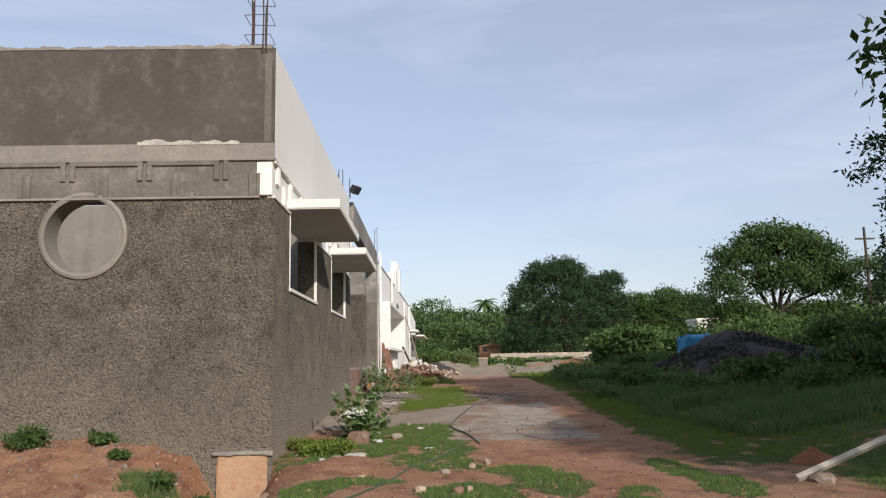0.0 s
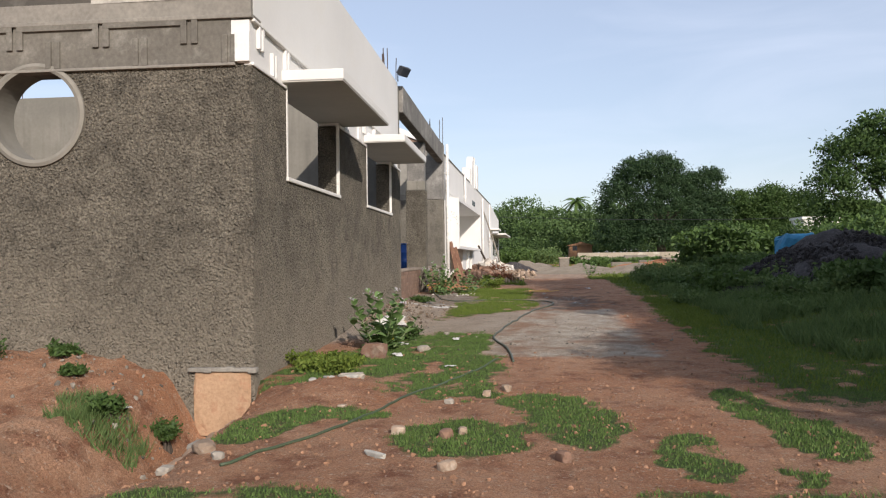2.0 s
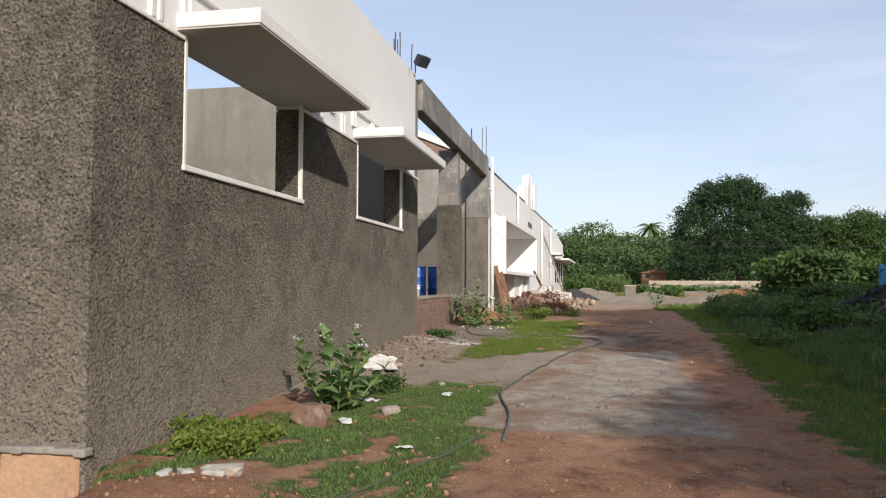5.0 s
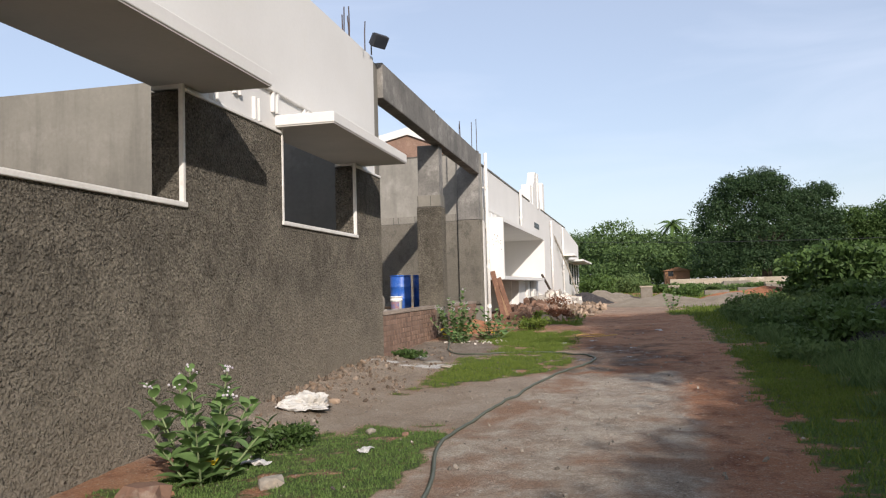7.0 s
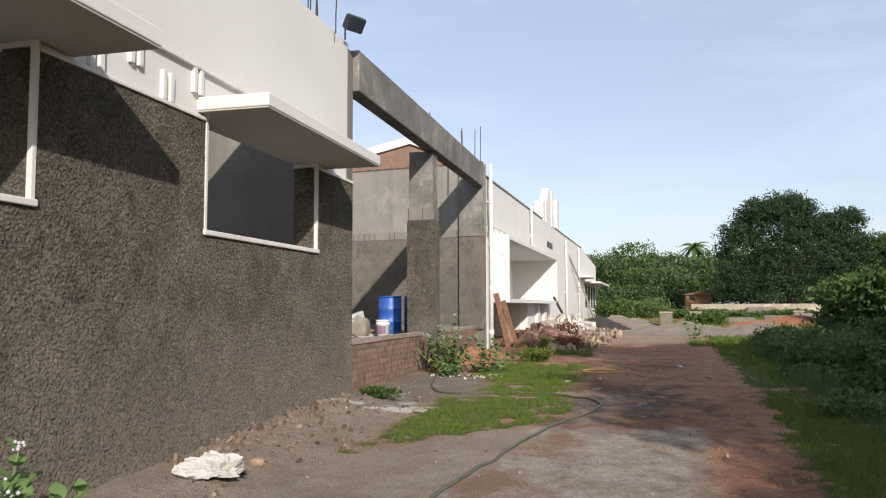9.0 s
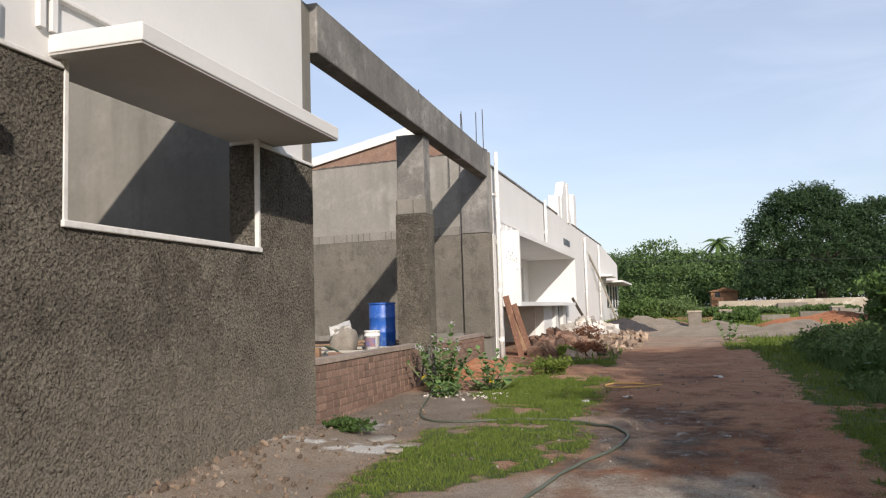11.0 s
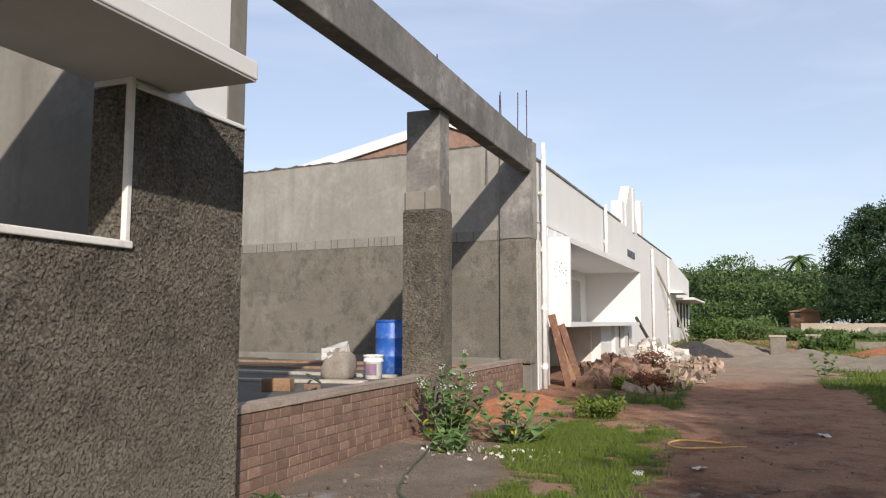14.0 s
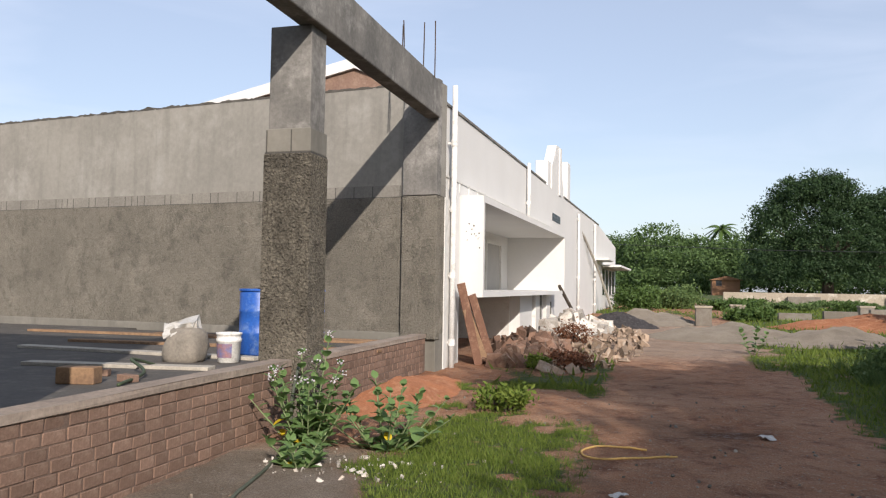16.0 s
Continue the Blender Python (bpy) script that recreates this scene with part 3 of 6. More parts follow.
# end wall with a round opening
CX, CZ, CR = -5.0, 3.53, 0.565
bm = bmesh.new()
x0, x1, z0, z1 = CX - 0.66, CX + 0.66, 2.8, 4.04
ring = []
for yy in (YF, YF + TH):
    inner, outer = [], []
    for k in range(64):
        a = 2 * math.pi * k / 64
        c, s = math.cos(a), math.sin(a)
        inner.append(bm.verts.new((CX + CR * c, yy, CZ + CR * s)))
        t = min((x1 - CX if c > 0 else CX - x0) / max(abs(c), 1e-6), (z1 - CZ if s > 0 else CZ - z0) / max(abs(s), 1e-6))
        outer.append(bm.verts.new((CX + t * c, yy, CZ + t * s)))
    ring.append((inner, outer))
for k in range(64):
    j = (k + 1) % 64
    for inner, outer in ring:
        bm.faces.new((inner[k], inner[j], outer[j], outer[k]))
    bm.faces.new((ring[0][0][k], ring[1][0][k], ring[1][0][j], ring[0][0][j]))
box(bm, -14, x0, YF, YF + TH, -0.3, 4.04)
box(bm, x1, XW, YF, YF + TH, -0.3, 4.04)
box(bm, x0, x1, YF, YF + TH, -0.3, z0)
# fill the corners left by the fan
for c, s in ((1, 1), (1, -1), (-1, 1), (-1, -1)):
    ks = [k for k in range(64) if c * math.cos(2 * math.pi * k / 64) > 0 and s * math.sin(2 * math.pi * k / 64) > 0]
    corner = (x1 if c > 0 else x0, z1 if s > 0 else z0)
    for inner, outer in ring:
        hits = sorted(ks, key=lambda k: (outer[k].co.x - corner[0]) ** 2 + (outer[k].co.z - corner[1]) ** 2)[:2]
        bm.faces.new((outer[hits[0]], outer[hits[1]], bm.verts.new((corner[0], outer[0].co.y, corner[1]))))
hpart("end_wall", bm, M_STUCCO)
# plaster ring round the opening
bm = bmesh.new()
prof = [(CR - 0.03, -0.03), (CR - 0.03, TH), (CR + 0.004, TH), (CR + 0.004, 0.02), (CR + 0.05, 0.0), (CR + 0.05, -0.03), (CR + 0.01, -0.045)]
loops = [[bm.verts.new((CX + r * math.cos(a), YF + d, CZ + r * math.sin(a))) for r, d in prof] for a in (2 * math.pi * k / 64 for k in range(64))]
for a, b in zip(loops, loops[1:] + loops[:1]):
    for i in range(len(prof)):
        bm.faces.new((a[i], a[(i + 1) % len(prof)], b[(i + 1) % len(prof)], b[i]))
hpart("round_window_ring", bm, M_PLASTER, label="round plaster collar lining the opening")

# side wall round two windows
W1, W2, SILL, HEAD = (11.74, 14.66), (17.10, 20.02), 2.86, 4.06
X0 = XW - TH
bm = boxes((X0, XW, YF + TH, W1[0], -0.3, 4.04), (X0, XW, W1[0], W1[1], -0.3, SILL), (X0, XW, W1[1], W2[0], -0.3, 4.04),
           (X0, XW, W2[0], W2[1], -0.3, SILL), (X0, XW, W2[1], YE, -0.3, 4.04))
hpart("side_wall", bm, M_STUCCO)
# inner walls
hpart("rear_wall", boxes((-14, -13.65, YF + TH, YE - TH, -0.2, 6.2)), M_PLASTER)
hpart("cross_wall", boxes((-14, X0, YE - TH, YE, -0.2, 6.18), (X0, XW - 0.004, YE - 0.25, YE - 0.004, 4.04, 6.2)), M_PLASTER,
      label="lit smooth cement cross wall inside")
hpart("inner_floor", boxes((-13.65, X0, YF + TH, YE - TH, 0.5, 0.9)), M_DARKWATER)

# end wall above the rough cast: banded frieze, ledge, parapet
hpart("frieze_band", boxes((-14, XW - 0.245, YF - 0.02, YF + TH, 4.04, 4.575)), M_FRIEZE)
hpart("cornice_line", boxes((-14, XW + 0.015, YF - 0.055, YF + 0.1, 4.575, 4.625), (-14, XW - 0.19, YF - 0.045, YF + 0.1, 4.03, 4.065), bev=0.008), M_PLASTER_PALE)
hpart("ledge_band", boxes((-14, XW - 0.004, YF - 0.012, YF + TH, 4.625, 4.84)), M_PLASTER_PALE)
hpart("end_parapet", boxes((-14, XW - 0.004, YF + 0.008, YF + TH - 0.02, 4.84, 6.28)), M_PLASTER_DARK)
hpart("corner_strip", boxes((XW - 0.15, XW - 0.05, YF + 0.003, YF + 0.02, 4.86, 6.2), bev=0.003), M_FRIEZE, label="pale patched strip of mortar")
hpart("rough_top_crust", ridge(-14, XW - 0.05, YF + 0.0, YF + TH - 0.03, 6.28, 0.05, 1), M_PLASTER_PALE)
hpart("ledge_crust", ridge(-4.3, -2.85, YF - 0.02, YF + 0.015, 4.835, 0.075, 2, 0.1), M_RUBBLE_CRUST)
# reliefs: pairs of bars hanging from the cornice and rising from the foot
for i in range(6):
    xa = -3.19 - 1.08 * i
    for dx in (0.0, 0.13):
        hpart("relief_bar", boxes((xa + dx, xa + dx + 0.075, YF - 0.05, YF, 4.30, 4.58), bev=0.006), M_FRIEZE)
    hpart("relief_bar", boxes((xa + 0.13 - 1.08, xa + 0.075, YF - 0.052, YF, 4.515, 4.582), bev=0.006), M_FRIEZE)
    xb = -2.62 - 1.08 * i
    for dx in (-0.08, 0.03):
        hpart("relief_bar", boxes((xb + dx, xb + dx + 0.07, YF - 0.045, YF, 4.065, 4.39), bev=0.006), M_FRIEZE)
hpart("painted_corner_block", boxes((XW - 0.19, XW - 0.015, YF - 0.05, YF + 0.02, 4.07, 4.42), bev=0.008), M_WHITE_DIRTY, label="white painted corner of the band")

# white band and parapet over the side wall
hpart("white_band", boxes((X0, XW - 0.02, YF + TH, YE - 0.25, 4.112, 4.55), (X0, XW - 0.02, YF + TH, W1[0], 4.06, 4.112), (X0, XW - 0.02, W1[1], W2[0], 4.06, 4.112), (X0, XW - 0.02, W2[1], YE - 0.25, 4.06, 4.112), (XW - 0.24, XW - 0.02, YF - 0.016, YF + TH, 4.06, 4.56)), M_WHITE)
hpart("white_parapet", boxes((X0, XW, YF + TH - 0.02, YE - 0.26, 4.57, 6.27), (XW - 0.2, XW, YF + 0.06, YF + TH - 0.02, 4.64, 6.27)), M_WHITE, label="tall smooth white parapet")
hpart("band_moulding", boxes((XW - 0.1, XW + 0.03, YF + 0.02, YE, 4.548, 4.585), (XW - 0.1, XW + 0.022, YF, W1[0] - 0.05, 4.03, 4.07), (XW - 0.1, XW + 0.022, W1[1] + 0.05, W2[0] - 0.05, 4.03, 4.07), (XW - 0.1, XW + 0.022, W2[1] + 0.05, YE, 4.03, 4.07), bev=0.008), M_WHITE_DIRTY)
for i in range(10):
    y = 10.62 + i * 1.03
    for dy in (0.0, 0.12):
        hpart("band_relief", boxes((XW - 0.03, XW + 0.025, y + dy, y + dy + 0.06, 4.28, 4.55), bev=0.005), M_WHITE)
    for dy in (0.5, 0.62):
        hpart("band_relief", boxes((XW - 0.03, XW + 0.025, y + dy, y + dy + 0.06, 4.13 if 11.5 < y + dy < 15.2 or 16.8 < y + dy < 20.6 else 4.07, 4.36), bev=0.005), M_WHITE)

# windows: plaster surround and canopy slab
for ya, yb in (W1, W2):
    fr = hpart("window_surround", boxes((XW - 0.04, XW + 0.012, ya - 0.035, ya + 0.012, SILL - 0.03, HEAD + 0.06), (XW - 0.04, XW + 0.012, yb - 0.012, yb + 0.035, SILL - 0.03, HEAD + 0.06), bev=0.006), M_WHITE_DIRTY)
    part("window_sill", boxes((X0 - 0.02, XW + 0.03, ya - 0.05, yb + 0.05, SILL - 0.045, SILL + 0.012), bev=0.01), M_WHITE_DIRTY, fr)
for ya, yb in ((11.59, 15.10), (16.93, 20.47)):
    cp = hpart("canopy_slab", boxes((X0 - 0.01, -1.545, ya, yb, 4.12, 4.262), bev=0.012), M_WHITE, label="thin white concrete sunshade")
    # the underside sheet is a darker grey than the white slab
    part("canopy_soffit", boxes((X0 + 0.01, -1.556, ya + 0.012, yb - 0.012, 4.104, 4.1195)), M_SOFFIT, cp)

# cracked footing at the corner
bm = boxes((-3.06, -2.39, YF - 0.03, YF + 0.32, -0.25, 0.50), bev=0.02)
bmesh.ops.subdivide_edges(bm, edges=bm.edges, cuts=3)
for v in bm.verts:
    v.co += 0.03 * noise.noise_vector(v.co * 4)
hpart("footing", bm, M_PIER, label="ochre plastered footing, cracked and exposed")
bm = bmesh.new()
for i in range(9):
    x = -3.12 + i * 0.088
    box(bm, x, x + 0.1, YF - 0.055 - 0.02 * random.random(), YF + 0.05, 0.475 + 0.02 * random.random(), 0.53 + 0.02 * random.random(), bev=0.012)
hpart("plaster_lip", bm, M_PLASTER_PALE)


def rebar(at, n, h, spread, seed, ties=True):
    r = random.Random(seed)
    t = thing("starter_bars", at, "rusty steel reinforcement bars standing from the concrete", "rebar", "starter bars")
    pts = []
    for i in range(n):
        dx, dy = spread * (r.random() - 0.5), spread * (r.random() - 0.5) * 1.3
        hh = h * (0.7 + 0.4 * r.random())
        bm = bmesh.new()
        tube(bm, [(dx, dy, -0.08), (dx + 0.01 * r.random(), dy, hh * 0.5), (dx + 0.03 * (r.random() - 0.5), dy + 0.03 * (r.random() - 0.5), hh)], 0.011, 6)
        part("bar", bm, M_STEEL, t)
        pts.append((dx, dy))
    if ties:
        for k in range(3):
            z = h * (0.18 + 0.28 * k)
            s = spread * 0.55
            bm = bmesh.new()
            tube(bm, [(-s, -s, z), (s, -s, z + 0.01), (s, s, z), (-s, s, z + 0.015), (-s, -s, z)], 0.006, 5)
            part("tie", bm, M_STEEL, t)
    return t


rebar((-2.62, 10.6, 6.28), 6, 1.1, 0.34, 1)
rebar((-2.5, 20.2, 6.27), 5, 0.62, 0.5, 2, False)
rebar((-2.4, 26.6, 6.25), 2, 0.28, 0.2, 3, False)
rebar((-2.45, 31.0, 6.25), 4, 0.95, 0.6, 4, False)
rebar((-13.0, 21.3, 6.18), 6, 1.6, 0.7, 6, False)

# flood lamp on the parapet
lamp = thing("flood_lamp", (-2.3, 20.95, 6.27), "black flood lamp on a bracket over the parapet", "flood lamp")
bm = bmesh.new()
box(bm, -0.16, 0.16, -0.06, 0.06, -0.12, 0.12, 0.02)
for k in range(5):
    box(bm, -0.14 + k * 0.06, -0.12 + k * 0.06, 0.06, 0.1, -0.1, 0.1)
h = part("housing", bm, M_BLACK, lamp)
h.matrix_local = pose(0.16, 0.0, 0.22, 35, 0, 60)
g = part("lamp_glass", boxes((-0.14, 0.14, -0.066, -0.06, -0.1, 0.1)), M_GLASS_LAMP, h)
bm = bmesh.new()
tube(bm, [(0, 0, -0.02), (0, 0, 0.2), (0.14, 0, 0.2)], 0.015, 6)
part("bracket", bm, M_BLACK, lamp)

# ---- open frame between the two buildings ----
frame_t = thing("concrete_frame", (-2.65, 26.65, 0.6), "raw grey concrete beam on a column, lower half rough-cast", "frame", kind="structure")
bpy.context.view_layer.update()


def at_world(ob, parent):
    ob.matrix_parent_inverse = parent.matrix_world.inverted()
    return ob


bm = boxes((-2.53, -2.25, YE, 31.83, 5.56, 6.25), bev=0.02)
at_world(part("beam", bm, M_CONCRETE, frame_t), frame_t)
bm = boxes((-2.90, -2.345, 26.45, 26.88, 4.28, 5.562), bev=0.015)
at_world(part("column_head", bm, M_CONCRETE, frame_t), frame_t)
bm = boxes((-2.925, -2.32, 26.425, 26.905, 4.0, 4.29), bev=0.012)
at_world(part("column_band", bm, M_PLASTER, frame_t), frame_t)
bm = boxes((-2.94, -2.305, 26.41, 26.92, 0.3, 3.985), bev=0.02)
at_world(part("column_shaft", bm, M_STUCCO, frame_t), frame_t)
bm = boxes((-2.928, -2.317, 26.422, 26.908, 3.984, 4.0))
for xx in (-2.91, -2.58):
    box(bm, xx, xx + 0.014, 26.418, 26.43, 4.0, 4.27)
at_world(part("column_groove", bm, M_JOINT, frame_t), frame_t)

# ---- second building: grey end wall ----
Y2 = 31.95
annex = thing("grey_end_wall", (-6, Y2, 0.6), "tall cement rendered end wall, scored band, rough-cast below", "wall", kind="structure")
bpy.context.view_layer.update()
at_world(part("upper_render", boxes((-17, -2.30, Y2 + 0.012, Y2 + 0.35, 4.34, 6.29)), M_RENDER, annex), annex)
at_world(part("scored_band", boxes((-17, -2.30, Y2 + 0.004, Y2 + 0.35, 4.115, 4.34)), M_PLASTER_PALE, annex), annex)
at_world(part("rough_cast", boxes((-17, -2.30, Y2, Y2 + 0.35, 1.50, 4.10)), M_STUCCO_PALE, annex), annex)
at_world(part("base_course", boxes((-17, -2.30, Y2 - 0.05, Y2 + 0.35, 0.4, 1.5), bev=0.01), M_PLASTER, annex), annex)
bm = boxes((-17, -2.30, Y2 + 0.006, Y2 + 0.3, 4.10, 4.115))
r = random.Random(5)
x = -3.1
while x > -16:
    box(bm, x - 0.018, x, Y2 + 0.0025, Y2 + 0.02, 4.115, 4.33)
    x -= r.choice((0.17, 0.2, 0.42, 0.5, 0.6))
for x in (-3.02,):
    box(bm, x - 0.02, x, Y2 - 0.012, Y2 + 0.02, 1.5, 5.2)
at_world(part("scored_joint", bm, M_JOINT, annex), annex)
at_world(part("rough_top_crust", ridge(-17, -2.6, Y2 + 0.008, Y2 + 0.33, 6.29, 0.05, 3), M_PLASTER_DARK, annex), annex)
at_world(part("pilaster", boxes((-3.0, -2.285, Y2 - 0.12, Y2 + 0.1, 4.115, 5.80), (-3.0, -2.285, Y2 - 0.1, Y2 + 0.1, 5.8, 6.33), bev=0.012), M_CONCRETE, annex), annex)
at_world(part("pilaster_shaft", boxes((-3.0, -2.275, Y2 - 0.13, Y2 + 0.1, 1.4, 4.10), bev=0.015), M_STUCCO_PALE, annex), annex)

# the wall runs back slightly from the corner
pivot = Matrix.Translation((-2.3, Y2, 0))
annex.matrix_world = pivot @ Matrix.Rotation(radians(-7.5), 4, "Z") @ pivot.inverted() @ annex.matrix_world

# brick gable with white coping behind it
gable = thing("brick_gable", (-6, 36, 5), "brick gable with broad white coping rising behind the wall", "gable", kind="structure")
bpy.context.view_layer.update()


def slab(pts, y0, y1):
    bm = bmesh.new()
    a = [bm.verts.new((x, y0, z)) for x, z in pts]
    b = [bm.verts.new((x, y1, z)) for x, z in pts]
    bm.faces.new(a)
    bm.faces.new(list(reversed(b)))
    for i in range(len(pts)):
        j = (i + 1) % len(pts)
        bm.faces.new((a[i], b[i], b[j], a[j]))
    return bm


at_world(part("brickwork", slab([(-11, 5.5), (-3.75, 5.5), (-3.75, 7.05), (-4.7, 7.45), (-5.72, 7.86), (-11, 6.66)], 36, 36.25), M_ROOF_BRICK, gable), gable)
at_world(part("coping", slab([(-12, 6.45), (-5.72, 7.86), (-5.72, 8.14), (-12, 6.75)], 35.9, 39), M_WHITE, gable), gable)
at_world(part("coping", slab([(-5.715, 7.87), (-3.7, 7.05), (-3.7, 7.28), (-5.715, 8.14)], 35.9, 39), M_WHITE, gable), gable)

# ---- white building beyond ----
white = thing("white_building", (-2.3, 33.0, 0.8), "long freshly primed white building with a box balcony", "building", kind="structure", rz=-1.43)


def wp(name, bm, material, label=""):
    return part(name, bm, material, white, label)


# local: x outwards, y along the wall, z from 0.8
wp("wall", boxes((-0.3, 0, -0.75, 0.55, -0.3, 5.15), (-0.3, 0, 0.55, 12.55, 3.5, 5.15), (-0.3, 0, 7.0, 12.55, -0.3, 1.38), (-0.3, 0, 12.55, 29.2, -0.3, 5.15)), M_WHITE)
wp("undercroft", boxes((-2.6, -2.4, -0.7, 12.6, -0.3, 3.6), (-2.4, 0, 0.25, 0.45, -0.3, 1.38), (-2.4, -0.3, 6.9, 7.1, -0.3, 1.38)), M_WHITE_DIRTY)
bm = bmesh.new()
vs = [bm.verts.new((x, y, z)) for x in (0.0, -0.3) for y, z in ((29.2, -0.3), (41.3, -0.3), (41.3, 4.5), (29.2, 5.15))]
for f4 in ((0, 1, 2, 3), (7, 6, 5, 4), (0, 4, 5, 1), (1, 5, 6, 2), (2, 6, 7, 3), (3, 7, 4, 0)):
    bm.faces.new([vs[i] for i in f4])
wp("stepped_wall", bm, M_WHITE)
wp("coping", boxes((-0.32, 0.03, -0.7, 11.2, 5.15, 5.21), (-0.32, 0.03, 15.5, 29.2, 5.15, 5.21), bev=0.008), M_CONCRETE)
wp("band_moulding", boxes((-0.02, 0.02, -0.6, 12.5, 3.74, 3.78)), M_WHITE_DIRTY)
for i in range(12):
    wp("band_relief", boxes((-0.01, 0.018, -0.3 + i * 0.75, -0.24 + i * 0.75, 3.53, 3.76)), M_WHITE)
# box balcony, open in front
bal = wp("balcony", boxes((-1.55, 0.5, 0.6, 12.5, 1.38, 1.50), (-1.55, 0.5, 0.6, 12.5, 3.36, 3.5), (-1.55, 0.5, 0.6, 0.72, 1.5, 3.36), (-1.55, 0.5, 12.38, 12.5, 1.5, 3.36), (-1.65, -1.55, 0.6, 12.5, 1.38, 3.5)), M_WHITE, "white box balcony, open at the front")
wp("balcony_window", boxes((-1.55, -1.47, 8.9, 9.0, 1.5, 3.1), (-1.55, -1.47, 11.0, 11.1, 1.5, 3.1), (-1.55, -1.47, 9.0, 11.0, 3.0, 3.1)), M_WHITE_DIRTY)
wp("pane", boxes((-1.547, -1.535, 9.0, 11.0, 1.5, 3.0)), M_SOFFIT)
bm = bmesh.new()
for i in range(14):
    y, z = 0.6, 2.2 + 0.8 * random.random()
    x = 0.12 + 0.3 * random.random()
    s = 0.01 + 0.014 * random.random()
    box(bm, x, x + s, 0.592, 0.6, z, z + s * 1.4)
wp("chip", bm, M_PLASTER_DARK)
# stub columns and openings under the balcony
wp("pillar", boxes((-0.3, 0.12, 8.9, 9.6, -0.3, 1.38), bev=0.01), M_WHITE_DIRTY)
wp("pillar", boxes((-0.3, 0.12, 10.9, 11.7, -0.3, 1.38), bev=0.01), M_WHITE_DIRTY)
# openings and vent slot: flat dark sheets, their inner shade put into the colour
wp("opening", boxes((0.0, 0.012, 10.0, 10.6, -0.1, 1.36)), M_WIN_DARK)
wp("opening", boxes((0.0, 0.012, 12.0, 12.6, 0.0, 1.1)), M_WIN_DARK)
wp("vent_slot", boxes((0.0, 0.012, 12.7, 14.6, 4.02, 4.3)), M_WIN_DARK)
# crown pieces over the roof line
wp("crown_fin", slab([(-0.3, 5.1), (0.05, 5.1), (0.05, 6.9), (-0.3, 6.75)], 14.2, 14.6), M_WHITE)
wp("crown_block", boxes((-0.5, -0.05, 12.0, 13.6, 5.15, 6.1), bev=0.02), M_WHITE)
bm = bmesh.new()
vs = [bm.verts.new((x, y, z)) for x in (0.0, -0.35) for y, z in ((12.6, 5.15), (15.4, 5.15), (15.4, 5.5), (14.6, 6.2), (14.3, 6.95), (13.6, 6.9), (13.0, 6.3), (12.6, 6.0))]
bm.faces.new(vs[:8])
bm.faces.new(list(reversed(vs[8:])))
for i in range(8):
    j = (i + 1) % 8
    bm.faces.new((vs[i], vs[8 + i], vs[8 + j], vs[j]))
wp("crown_gable", bm, M_WHITE)
wp("crown_post", boxes((-0.35, 0.0, 16.6, 17.4, 5.15, 6.75), bev=0.02), M_WHITE)
# end canopies and windows
wp("canopy", boxes((0.0, 0.7, 28.0, 31.5, 3.15, 3.28), bev=0.01), M_WHITE)
wp("canopy", boxes((0.0, 1.1, 31.0, 41.0, 2.85, 2.98), bev=0.01), M_WHITE)
for i in range(4):
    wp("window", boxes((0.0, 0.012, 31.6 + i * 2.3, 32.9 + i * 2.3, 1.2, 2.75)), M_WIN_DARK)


def pipe(at, z1, bends=(), group="drain pipes"):
    t = thing("drain_pipe", at, "white plastic drain pipe clipped to the wall", "pipe", group)
    bm = bmesh.new()
    tube(bm, [(0, 0, 0), (0.005, 0, z1 * 0.5), (0, 0.01, z1)], 0.055, 12)
    part("pipe", bm, M_PIPE, t, smooth=True)
    z = 0.5
    while z < z1:
        bm = bmesh.new()
        tube(bm, [(0, 0, z), (0, 0, z + 0.12)], 0.068, 12)
        box(bm, -0.12, 0, -0.02, 0.02, z + 0.04, z + 0.08)
        part("collar", bm, M_PIPE, t)
        z += 1.3
    return t


pipe((-2.16, 32.55, 0.75), 5.6)
p2 = pipe((-2.21, 32.72, 0.75), 4.2)
pipe((-2.02, 40.7, 4.35), 1.75)
pipe((-1.72, 52.6, 1.0), 4.7)
pipe((-1.55, 59.5, 1.0), 4.8)
bm = bmesh.new()
strip = thing("corner_strip", (-2.3, 32.3, 0.7), "bare white painted corner strip beside the pipe", "trim", kind="structure")
part("strip", boxes((0.0, 0.06, -0.05, 0.35, 0, 3.4)), M_WHITE_DIRTY, strip)

